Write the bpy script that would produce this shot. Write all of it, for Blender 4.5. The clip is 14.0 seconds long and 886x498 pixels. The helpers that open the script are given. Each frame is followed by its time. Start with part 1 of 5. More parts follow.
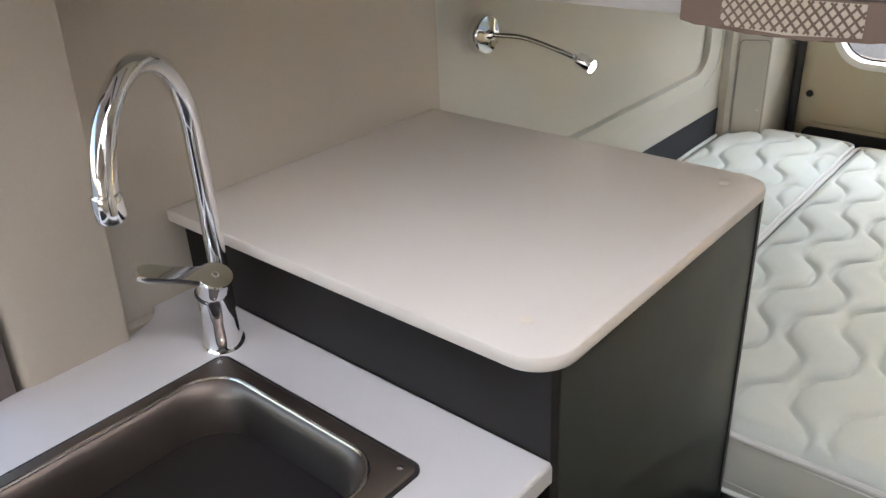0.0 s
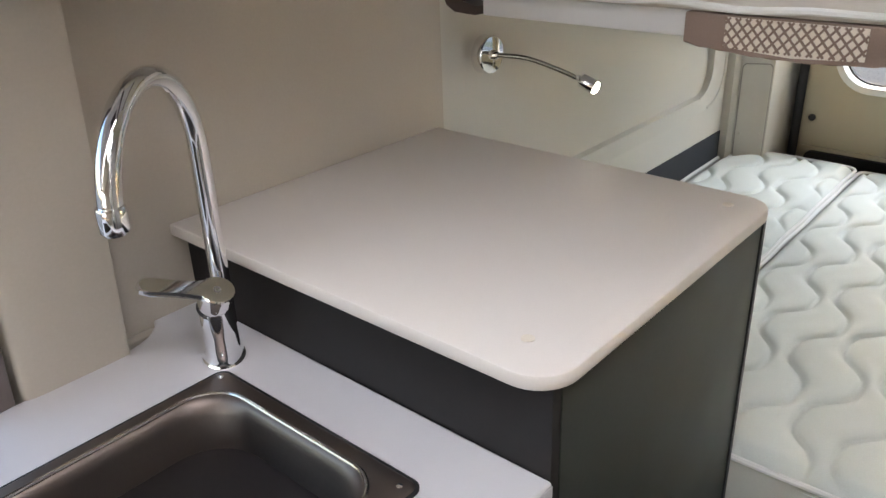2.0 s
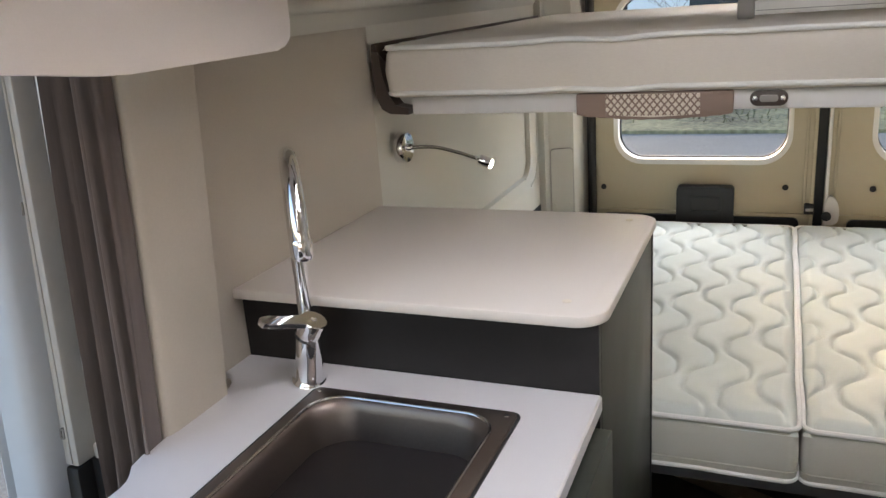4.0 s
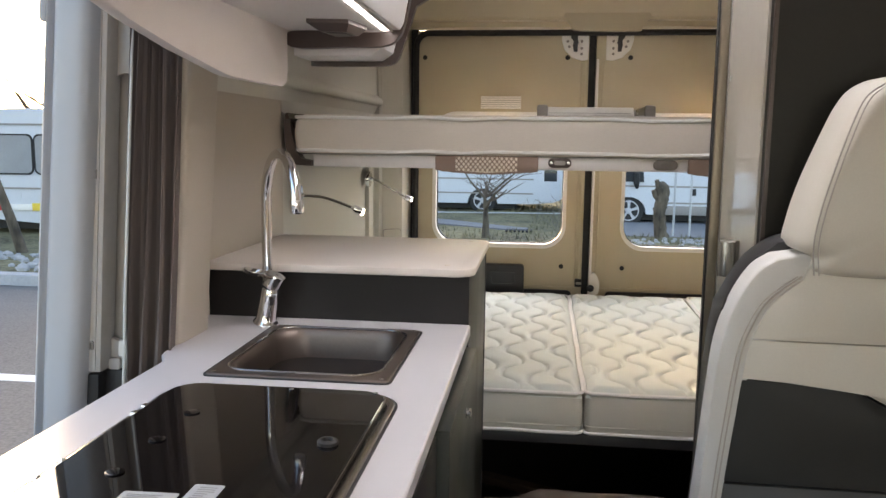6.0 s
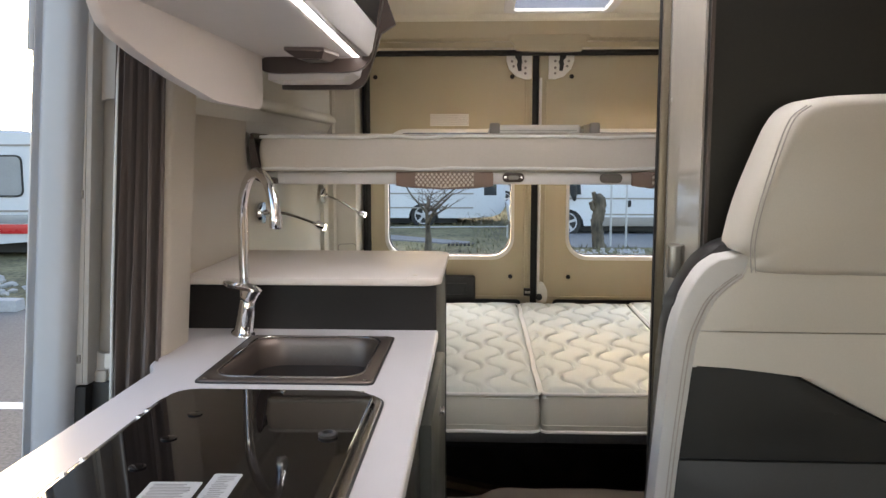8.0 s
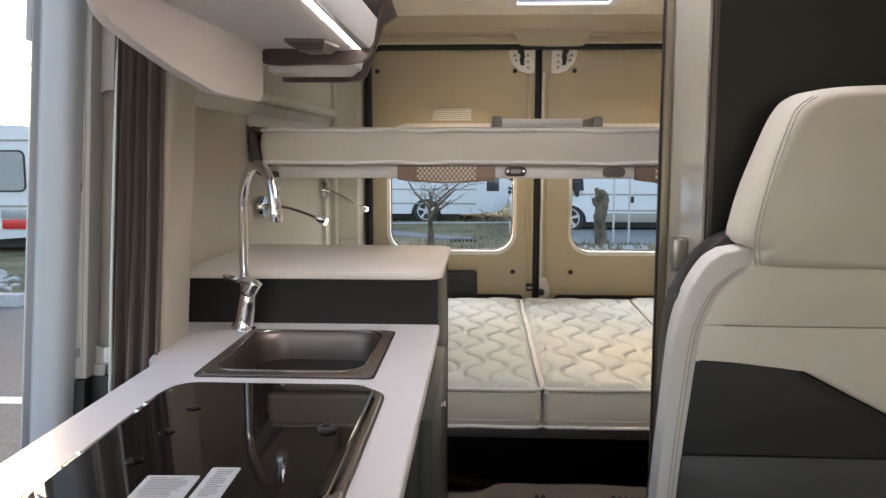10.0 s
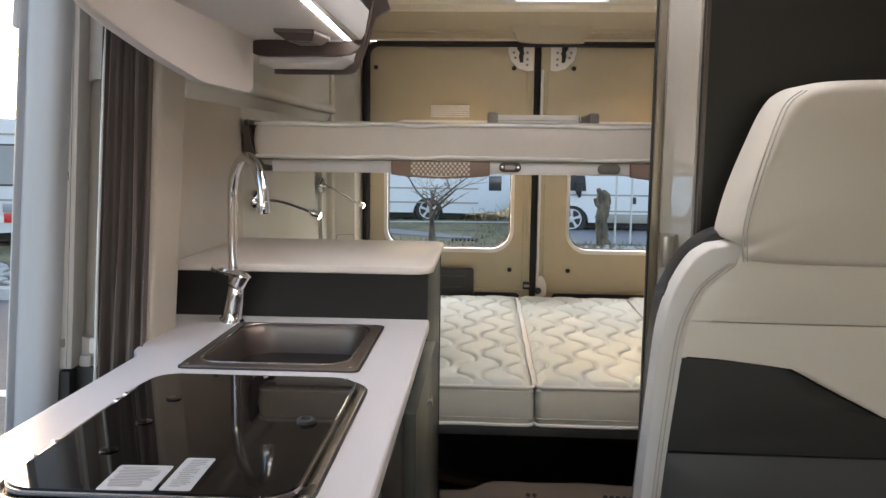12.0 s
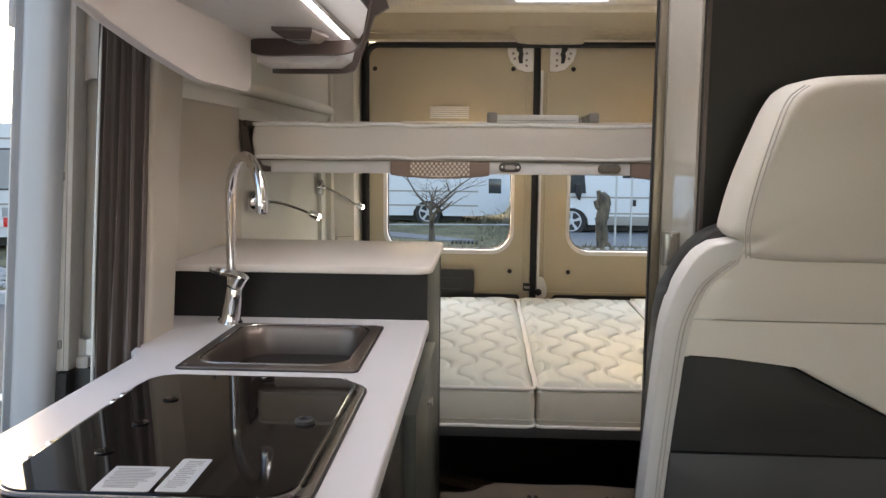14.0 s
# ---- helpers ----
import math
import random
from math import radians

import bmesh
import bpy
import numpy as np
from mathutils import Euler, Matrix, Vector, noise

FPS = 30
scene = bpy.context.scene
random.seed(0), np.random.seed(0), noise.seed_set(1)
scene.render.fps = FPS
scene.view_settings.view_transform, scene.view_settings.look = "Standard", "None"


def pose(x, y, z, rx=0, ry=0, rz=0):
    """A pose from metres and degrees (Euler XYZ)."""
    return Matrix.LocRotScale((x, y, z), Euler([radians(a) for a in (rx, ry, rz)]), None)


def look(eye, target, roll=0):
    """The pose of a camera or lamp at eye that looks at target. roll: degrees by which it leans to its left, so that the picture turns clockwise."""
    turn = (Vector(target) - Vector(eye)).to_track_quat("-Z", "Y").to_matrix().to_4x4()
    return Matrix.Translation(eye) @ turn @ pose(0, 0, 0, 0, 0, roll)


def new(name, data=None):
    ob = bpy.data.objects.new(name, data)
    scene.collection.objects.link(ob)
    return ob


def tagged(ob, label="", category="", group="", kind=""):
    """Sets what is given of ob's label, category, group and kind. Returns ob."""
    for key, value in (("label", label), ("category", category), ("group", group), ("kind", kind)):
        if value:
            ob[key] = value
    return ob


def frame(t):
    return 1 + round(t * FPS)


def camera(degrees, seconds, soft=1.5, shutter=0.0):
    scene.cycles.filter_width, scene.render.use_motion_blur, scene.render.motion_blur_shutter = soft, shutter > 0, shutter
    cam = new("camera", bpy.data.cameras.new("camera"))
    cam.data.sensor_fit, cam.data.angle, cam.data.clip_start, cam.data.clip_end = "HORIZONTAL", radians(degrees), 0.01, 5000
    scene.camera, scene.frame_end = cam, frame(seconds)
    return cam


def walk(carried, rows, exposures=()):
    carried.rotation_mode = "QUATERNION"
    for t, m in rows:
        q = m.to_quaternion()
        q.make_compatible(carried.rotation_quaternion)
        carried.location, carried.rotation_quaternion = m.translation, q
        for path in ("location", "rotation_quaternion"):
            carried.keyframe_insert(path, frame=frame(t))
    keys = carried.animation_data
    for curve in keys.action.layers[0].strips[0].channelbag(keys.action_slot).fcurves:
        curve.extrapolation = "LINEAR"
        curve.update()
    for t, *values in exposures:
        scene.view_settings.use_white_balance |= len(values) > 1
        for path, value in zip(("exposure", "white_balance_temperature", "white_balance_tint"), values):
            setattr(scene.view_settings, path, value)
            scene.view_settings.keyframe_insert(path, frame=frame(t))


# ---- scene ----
cam = camera(57.7, 14.0)
PATH = [
    (0, (-0.045, 0.232, 1.437), (-1.231, 1.567, 0.537), -2.8),
    (0.5, (-0.044, 0.23, 1.439), (-1.238, 1.563, 0.546), -3.0),
    (1, (-0.045, 0.228, 1.439), (-1.242, 1.559, 0.548), -3.2),
    (1.5, (-0.043, 0.228, 1.437), (-1.256, 1.553, 0.557), -3.3),
    (2, (-0.045, 0.23, 1.435), (-1.246, 1.58, 0.579), -2.1),
    (2.5, (-0.058, 0.23, 1.438), (-1.181, 1.664, 0.613), -2.3),
    (3, (-0.12, 0.117, 1.459), (-1.081, 1.705, 0.713), -4.3),
    (3.2, (-0.145, 0.015, 1.487), (-1.031, 1.654, 0.76), -4.6),
    (5.3, (-0.176, -0.686, 1.319), (-0.701, 1.213, 0.975), -0.1),
    (5.5, (-0.196, -0.791, 1.307), (-0.61, 1.139, 0.988), 0.8),
    (6, (-0.225, -0.966, 1.301), (-0.463, 1.001, 1.029), 0.7),
    (6.5, (-0.266, -1.052, 1.305), (-0.395, 0.924, 1.021), -0.0),
    (7, (-0.289, -1.096, 1.308), (-0.421, 0.879, 1.02), -0.6),
    (7.5, (-0.274, -1.101, 1.313), (-0.376, 0.882, 1.068), -0.6),
    (8, (-0.276, -1.089, 1.306), (-0.365, 0.895, 1.072), -0.0),
    (10.5, (-0.272, -1.07, 1.295), (-0.372, 0.912, 1.047), 0.1),
    (11, (-0.259, -1.06, 1.284), (-0.387, 0.92, 1.032), -0.0),
    (11.5, (-0.252, -1.063, 1.285), (-0.377, 0.917, 1.031), 0.3),
    (12, (-0.247, -1.064, 1.287), (-0.349, 0.919, 1.042), 0.7),
    (12.5, (-0.241, -1.064, 1.286), (-0.326, 0.921, 1.051), 0.8),
    (13, (-0.238, -1.06, 1.283), (-0.326, 0.924, 1.045), 0.8),
    (13.5, (-0.242, -1.055, 1.28), (-0.335, 0.929, 1.044), 0.6),
    (14, (-0.247, -1.052, 1.278), (-0.349, 0.931, 1.041), 0.5),
]
# stops, kelvin and tint of the clip's own exposure
EXPOSURES = [(0.0, 2.18, 6450, 15), (2.5, 2.18, 6450, 15), (3.2, 2.16, 6450, 15), (5.3, 2.0, 6950, 18), (14.0, 1.93, 6950, 18)]
walk(cam, [(t, look(eye, target, roll)) for t, eye, target, roll in PATH], EXPOSURES)

# strengths of the sky, the sun, the daylight at the windscreen and the rear windows, the fill through the added roof
# hatch, the roof light, the strip light and the reading lamps
SKY, SUN, FRONT, REAR, HATCHFILL, ROOFLIGHT, LEDPOWER, BULB = 0.215, 0.3, 1.7, 5.2, 1.6, 1.5, 3.3, 8.0

# ---- world, sun and large lights ----
world = bpy.data.worlds.new("evening_sky")
scene.world = world
world.use_nodes = True
wn = world.node_tree.nodes
sky = wn.new("ShaderNodeTexSky")
sky.sky_type, sky.sun_disc = 'NISHITA', False
sky.sun_elevation, sky.sun_rotation = radians(12), radians(-29)
sky.air_density, sky.dust_density = 1.0, 2.0
wn["Background"].inputs["Strength"].default_value = SKY
world.node_tree.links.new(sky.outputs["Color"], wn["Background"].inputs["Color"])

sun = new("sun", bpy.data.lights.new("sun", 'SUN'))
sun.data.energy, sun.data.angle, sun.data.color = SUN, radians(1), (1.0, 0.82, 0.62)
sun.matrix_world = look((-9.7, 17.5, 2.0), (0, 0, 0.0))

windscreen_light = new("windscreen_daylight", bpy.data.lights.new("windscreen_daylight", 'AREA'))
windscreen_light.data.shape, windscreen_light.data.size, windscreen_light.data.size_y = 'RECTANGLE', 1.5, 0.75
windscreen_light.data.energy, windscreen_light.data.color = FRONT, (1.0, 0.95, 0.91)
windscreen_light.matrix_world = look((0.1, -2.5, 1.35), (0.0, 1.0, 1.0))


# added lamp hung outside above the rear windows, helping the sky light the bed
rear_light = new("rear_window_daylight", bpy.data.lights.new("rear_window_daylight", 'AREA'))
rear_light.data.shape, rear_light.data.size, rear_light.data.size_y = 'RECTANGLE', 1.5, 0.7
rear_light.data.energy, rear_light.data.color = REAR, (0.88, 0.95, 1.0)
rear_light.matrix_world = look((0.0, 3.55, 2.0), (0.0, 2.0, 0.6))

# the first lamp is added fill above the kitchen, the second lights the roof light
for name, x, y, wide, long_, energy in (("hatch_fill_lamp", 0.02, 0.37, 0.46, 0.48, HATCHFILL), ("roof_light_daylight", 0.058, 2.21, 0.36, 0.40, ROOFLIGHT)):
    lamp = new(name, bpy.data.lights.new(name, 'AREA'))
    lamp.data.shape, lamp.data.size, lamp.data.size_y = 'RECTANGLE', wide, long_
    lamp.data.energy, lamp.data.color = energy, (0.93, 0.96, 1.0)
    lamp.matrix_world = pose(x, y, 1.985)

# ---- mesh tools ----
origin = {}


def thing(name, loc, label, category, group="", kind=""):
    ob = new(name)
    ob.location = loc
    ob.empty_display_size = 0.05
    origin[ob] = Vector(loc)
    return tagged(ob, label, category, group, kind)


def part(name, bm, material, parent=None, label="", smooth=40, loc=None):
    """Link a bmesh, given in world places, as one mesh object, under its parent if there is one."""
    o = origin[parent] if parent else Vector(loc if loc else (0, 0, 0))
    bmesh.ops.recalc_face_normals(bm, faces=bm.faces)
    bmesh.ops.translate(bm, vec=-o, verts=bm.verts)
    me = bpy.data.meshes.new(name)
    if smooth:
        for f in bm.faces:
            f.smooth = True
        for e in bm.edges:
            if len(e.link_faces) == 2 and e.calc_face_angle(0) > radians(smooth):
                e.smooth = False
    bm.to_mesh(me)
    bm.free()
    me.materials.append(material)
    ob = new(name, me)
    origin[ob] = o
    if parent:
        ob.parent = parent
    else:
        ob.location = o
    if label:
        ob["label"] = label
    return ob


def box(x0, x1, y0, y1, z0, z1, bev=0.0, seg=2, bm=None):
    own = bmesh.new()
    bmesh.ops.create_cube(own, size=1)
    bmesh.ops.scale(own, vec=(x1 - x0, y1 - y0, z1 - z0), verts=own.verts)
    if bev:
        bmesh.ops.bevel(own, geom=own.edges[:], offset=bev, segments=seg, profile=0.5, affect='EDGES')
    bmesh.ops.translate(own, vec=((x0 + x1) / 2, (y0 + y1) / 2, (z0 + z1) / 2), verts=own.verts)
    if bm is None:
        return own
    join(bm, own)
    return bm


def join(bm, other):
    me = bpy.data.meshes.new("tmp")
    other.to_mesh(me)
    other.free()
    bm.from_mesh(me)
    bpy.data.meshes.remove(me)
    return bm


def lofted(loops, cap0=True, cap1=True, closed=True, bm=None):
    """A skin through loops of the same number of points."""
    bm = bm or bmesh.new()
    rows = [[bm.verts.new(p) for p in loop] for loop in loops]
    n = len(rows[0])
    for a, b in zip(rows, rows[1:]):
        for i in range(n if closed else n - 1):
            k = (i + 1) % n
            bm.faces.new((a[i], a[k], b[k], b[i]))
    if cap0:
        bm.faces.new(rows[0][::-1])
    if cap1:
        bm.faces.new(rows[-1])
    return bm


def prism(points, axis, a0, a1, bev=0.0, bm=None):
    """A polygon of the two other axes, drawn out along an axis."""
    def place(p, a):
        return {"x": (a, p[0], p[1]), "y": (p[0], a, p[1]), "z": (p[0], p[1], a)}[axis]
    own = lofted([[place(p, a0) for p in points], [place(p, a1) for p in points]])
    if bev:
        bmesh.ops.bevel(own, geom=own.edges[:], offset=bev, segments=2, profile=0.5, affect='EDGES')
    if bm is None:
        return own
    return join(bm, own)


def tube(points, radius, n=12, bm=None, caps=True):
    pts = [Vector(p) for p in points]
    radii = radius if isinstance(radius, (list, tuple)) else [radius] * len(pts)
    loops, side = [], None
    for i, p in enumerate(pts):
        d = (pts[min(i + 1, len(pts) - 1)] - pts[max(i - 1, 0)]).normalized()
        if side is None:
            side = d.orthogonal().normalized()
        side = (side - d * side.dot(d)).normalized()
        up = d.cross(side)
        loops.append([p + radii[i] * (math.cos(a) * side + math.sin(a) * up) for a in (2 * math.pi * k / n for k in range(n))])
    return lofted(loops, caps, caps, bm=bm)


def lathe(profile, centre, axis=(0, 0, 1), n=24, bm=None):
    """Turn a profile of (radius, distance along the axis) round an axis."""
    axis = Vector(axis).normalized()
    side = axis.orthogonal().normalized()
    up = axis.cross(side)
    c = Vector(centre)
    loops = [[c + axis * h + max(r, 1e-5) * (math.cos(a) * side + math.sin(a) * up) for a in (2 * math.pi * k / n for k in range(n))] for r, h in profile]
    return lofted(loops, bm=bm)


def rounded(x0, x1, y0, y1, r, n=6):
    """The outline of a rectangle with round corners, against the clock."""
    out = []
    for cx, cy, a0 in ((x1 - r, y0 + r, -90), (x1 - r, y1 - r, 0), (x0 + r, y1 - r, 90), (x0 + r, y0 + r, 180)):
        out += [(cx + r * math.cos(radians(a0 + 90 * k / n)), cy + r * math.sin(radians(a0 + 90 * k / n))) for k in range(n + 1)]
    return out


def on_rect(points, x0, x1, y0, y1):
    """Each point of a round-cornered outline carried out to a rectangle round it."""
    n = len(points) // 4
    out = []
    for k, (cx, cy) in enumerate(((x1, y0), (x1, y1), (x0, y1), (x0, y0))):
        px = points[k * n:(k + 1) * n]
        for i, p in enumerate(px):
            f = i / (n - 1)
            if f == 0.5:
                out.append((cx, cy))
            elif (f < 0.5) == (k % 2 == 0):
                out.append((p[0], cy))
            else:
                out.append((cx, p[1]))
    return out


def plate_with_hole(outer, hole, r, axis, a0, a1, n=6):
    """A plate between a0 and a1 with one round-cornered opening."""
    inner = rounded(*hole, r, n)
    outline = on_rect(inner, *outer)
    def place(p, a):
        return {"x": (a, p[0], p[1]), "y": (p[0], a, p[1]), "z": (p[0], p[1], a)}[axis]
    bm = bmesh.new()
    rows = [[bm.verts.new(place(p, a)) for p in loop] for loop, a in ((outline, a0), (inner, a0), (inner, a1), (outline, a1))]
    m = len(inner)
    for a, b in zip(rows, rows[1:] + rows[:1]):
        for i in range(m):
            k = (i + 1) % m
            bm.faces.new((a[i], a[k], b[k], b[i]))
    return bm


def ring(outer, inner, axis, a0, a1):
    def place(p, a):
        return {"x": (a, p[0], p[1]), "y": (p[0], a, p[1]), "z": (p[0], p[1], a)}[axis]
    bm = bmesh.new()
    rows = [[bm.verts.new(place(p, a)) for p in loop] for loop, a in ((outer, a0), (inner, a0), (inner, a1), (outer, a1))]
    m = len(inner)
    for a, b in zip(rows, rows[1:] + rows[:1]):
        for i in range(m):
            k = (i + 1) % m
            bm.faces.new((a[i], a[k], b[k], b[i]))
    return bm


def cushion(outline, y_front, y_back, bulge=0.015, soft=0.02, rings=5):
    """An upholstered pad: an outline in x and z, its face towards -y, puffed and rounded at the edge."""
    c = Vector((sum(p[0] for p in outline) / len(outline), sum(p[1] for p in outline) / len(outline)))
    size = max((Vector(p) - c).length for p in outline)
    loops = [[(p[0], y_back, p[1]) for p in outline], [(p[0], y_front + soft, p[1]) for p in outline]]
    for k in range(1, 6):
        a = k / 5 * math.pi / 2
        f = 1 - soft * (1 - math.cos(a)) / size
        y = y_front + soft * (1 - math.sin(a))
        loops.append([(c.x + (p[0] - c.x) * f, y, c.y + (p[1] - c.y) * f) for p in outline])
    base = 1 - soft / size
    inner_line = [tuple(p) for p in outline]
    for k in range(1, rings + 1):
        f = base * (1 - k / (rings + 0.3))
        for _ in range(5):
            inner_line = [((a[0] + 2 * b[0] + d[0]) / 4, (a[1] + 2 * b[1] + d[1]) / 4) for a, b, d in zip(inner_line[-1:] + inner_line[:-1], inner_line, inner_line[1:] + inner_line[:1])]
        y = y_front - bulge * (1 - (f / base) ** 2)
        loops.append([(c.x + (p[0] - c.x) * f, y, c.y + (p[1] - c.y) * f) for p in inner_line])
    return lofted(loops)


def smooth_outline(points, n=4, closed=True):
    """A smooth curve through points (Catmull-Rom)."""
    pts = [Vector(p) for p in points]
    m = len(pts)
    out = []
    for i in range(m if closed else m - 1):
        p0, p1, p2, p3 = (pts[(i + k) % m] if closed else pts[min(max(i + k, 0), m - 1)] for k in (-1, 0, 1, 2))
        for j in range(n):
            t = j / n
            out.append(0.5 * ((2 * p1) + (p2 - p0) * t + (2 * p0 - 5 * p1 + 4 * p2 - p3) * t * t + (3 * p1 - p0 - 3 * p2 + p3) * t ** 3))
    if not closed:
        out.append(pts[-1])
    return [tuple(p) for p in out]


def leaned(bm, k=0.07, z0=1.22):
    """The side of the body leans inwards with height."""
    for v in bm.verts:
        v.co.x += k * (v.co.z - z0)
    return bm


# ---- materials ----
def material(name, colour, rough=0.5, metal=0.0, vary=0.06, grain=60.0, bump=0.05, rough_vary=0.08, coat=0.0, stretch=(1, 1, 1), depth=0.001, big=3.0, ior=1.5, random=0.0):
    """A procedural surface: two scales of variation in colour and gloss, and a fine relief."""
    m = bpy.data.materials.new(name)
    m.use_nodes = True
    nt = m.node_tree
    N, L = nt.nodes, nt.links
    b = N["Principled BSDF"]
    co = N.new("ShaderNodeTexCoord")
    mp = N.new("ShaderNodeMapping")
    mp.inputs["Scale"].default_value = stretch
    L.new(co.outputs["Object"], mp.inputs["Vector"])
    fine, wide = N.new("ShaderNodeTexNoise"), N.new("ShaderNodeTexNoise")
    fine.inputs["Scale"].default_value, fine.inputs["Detail"].default_value = grain, 5
    wide.inputs["Scale"].default_value, wide.inputs["Detail"].default_value = big, 3
    L.new(mp.outputs["Vector"], fine.inputs["Vector"])
    L.new(co.outputs["Object"], wide.inputs["Vector"])
    mix = N.new("ShaderNodeMath")
    mix.operation = 'ADD'
    L.new(fine.outputs["Fac"], mix.inputs[0])
    L.new(wide.outputs["Fac"], mix.inputs[1])
    ramp = N.new("ShaderNodeMapRange")
    ramp.inputs["From Min"].default_value, ramp.inputs["From Max"].default_value = 0.6, 1.4
    ramp.inputs["To Min"].default_value, ramp.inputs["To Max"].default_value = 1 - vary, 1 + vary
    L.new(mix.outputs[0], ramp.inputs["Value"])
    value = ramp.outputs["Result"]
    if random:
        info = N.new("ShaderNodeObjectInfo")
        spread = N.new("ShaderNodeMapRange")
        spread.inputs["To Min"].default_value, spread.inputs["To Max"].default_value = 1 - random, 1 + random
        L.new(info.outputs["Random"], spread.inputs["Value"])
        both = N.new("ShaderNodeMath")
        both.operation = 'MULTIPLY'
        L.new(value, both.inputs[0])
        L.new(spread.outputs["Result"], both.inputs[1])
        value = both.outputs[0]
    tint = N.new("ShaderNodeMix")
    tint.data_type, tint.blend_type = 'RGBA', 'MULTIPLY'
    tint.inputs["Factor"].default_value = 1.0
    tint.inputs[6].default_value = (*colour, 1)
    L.new(value, tint.inputs[7])
    L.new(tint.outputs[2], b.inputs["Base Color"])
    r = N.new("ShaderNodeMapRange")
    r.inputs["From Min"].default_value, r.inputs["From Max"].default_value = 0.3, 0.7
    r.inputs["To Min"].default_value, r.inputs["To Max"].default_value = max(0.0, rough - rough_vary), min(1.0, rough + rough_vary)
    L.new(wide.outputs["Fac"], r.inputs["Value"])
    L.new(r.outputs["Result"], b.inputs["Roughness"])
    b.inputs["Metallic"].default_value = metal
    b.inputs["IOR"].default_value = ior
    b.inputs["Coat Weight"].default_value = coat
    b.inputs["Coat Roughness"].default_value = 0.04
    if bump:
        bp = N.new("ShaderNodeBump")
        bp.inputs["Strength"].default_value, bp.inputs["Distance"].default_value = bump, depth
        L.new(fine.outputs["Fac"], bp.inputs["Height"])
        L.new(bp.outputs["Normal"], b.inputs["Normal"])
    return m


def lamp_material(name, colour, strength):
    m = bpy.data.materials.new(name)
    m.use_nodes = True
    b = m.node_tree.nodes["Principled BSDF"]
    b.inputs["Base Color"].default_value = (*colour, 1)
    b.inputs["Emission Color"].default_value = (*colour, 1)
    b.inputs["Emission Strength"].default_value = strength
    return m


def glass_material(name, tint, rough=0.0):
    m = bpy.data.materials.new(name)
    m.use_nodes = True
    b = m.node_tree.nodes["Principled BSDF"]
    b.inputs["Base Color"].default_value = (*tint, 1)
    b.inputs["Roughness"].default_value = rough
    b.inputs["Transmission Weight"].default_value = 1.0
    b.inputs["IOR"].default_value = 1.02
    return m


M_WALL = material("wall_beige_laminate", (0.46, 0.405, 0.335), 0.45, vary=0.04, grain=240, bump=0.12, depth=0.0006)
M_LINING = material("moulded_plastic_lining", (0.56, 0.535, 0.475), 0.5, vary=0.04, grain=300, bump=0.15, depth=0.0005)
M_CEIL = material("ceiling_cream", (0.78, 0.74, 0.62), 0.6, vary=0.03, grain=200, bump=0.1)
M_DOORPANEL = material("door_lining_beige", (0.50, 0.435, 0.305), 0.5, vary=0.05, grain=320, bump=0.15, depth=0.0005)
M_COUNTER = material("worktop_white_laminate", (0.575, 0.548, 0.55), 0.42, vary=0.025, grain=500, bump=0.06, depth=0.0003)
M_TOP = material("cabinet_top_white_laminate", (0.665, 0.60, 0.55), 0.5, vary=0.03, grain=500, bump=0.06, depth=0.0003)
M_DARK = material("dark_grey_laminate", (0.0145, 0.0115, 0.0115), 0.5, vary=0.1, grain=200, bump=0.06, depth=0.0003)
M_GREEN = material("dark_green_grey_laminate", (0.032, 0.035, 0.029), 0.45, vary=0.1, grain=160, bump=0.06, depth=0.0003)
M_DARKWALL = material("dark_brown_grey_laminate", (0.023, 0.0215, 0.018), 0.5, vary=0.1, grain=160, bump=0.06, depth=0.0003)
M_BROWN = material("dark_brown_edge_trim", (0.060, 0.042, 0.036), 0.35, vary=0.08, bump=0.05)
M_WHITE = material("white_furniture_foil", (0.66, 0.64, 0.63), 0.4, vary=0.03, bump=0.04)
M_FASCIA = material("pale_padded_fascia", (0.68, 0.63, 0.60), 0.55, vary=0.03, grain=400, bump=0.15, depth=0.0004)
M_GLOSS = material("gloss_white_door_foil", (0.56, 0.52, 0.46), 0.04, vary=0.03, bump=0.0, coat=0.6, rough_vary=0.02, ior=1.5)
M_PROFILE = material("bronze_anodised_profile", (0.20, 0.17, 0.125), 0.35, 0.6, vary=0.06, bump=0.03)
M_CHROME = material("chrome", (0.86, 0.86, 0.87), 0.05, 1.0, vary=0.02, bump=0.0, rough_vary=0.02)
M_STEEL = material("brushed_steel", (0.21, 0.17, 0.148), 0.48, 1.0, vary=0.08, grain=180, bump=0.08, stretch=(1, 12, 1), depth=0.0002)
M_STEELRIM = material("polished_steel_rim", (0.46, 0.43, 0.41), 0.22, 1.0, vary=0.05, grain=180, bump=0.03, depth=0.0002)
M_HOBFRAME = material("brushed_hob_frame", (0.27, 0.245, 0.225), 0.24, 1.0, vary=0.05, grain=180, bump=0.03, depth=0.0002)
M_HOB = material("black_hob_glass", (0.006, 0.005, 0.005), 0.03, vary=0.1, bump=0.0, rough_vary=0.015, ior=1.37)
M_BLACK = material("black_rubber", (0.018, 0.017, 0.017), 0.6, vary=0.15, bump=0.1)
M_BLACKPL = material("black_plastic", (0.022, 0.021, 0.022), 0.42, vary=0.12, grain=300, bump=0.1, depth=0.0004)
M_GREYPL = material("grey_plastic", (0.27, 0.25, 0.23), 0.45, vary=0.05, bump=0.05)
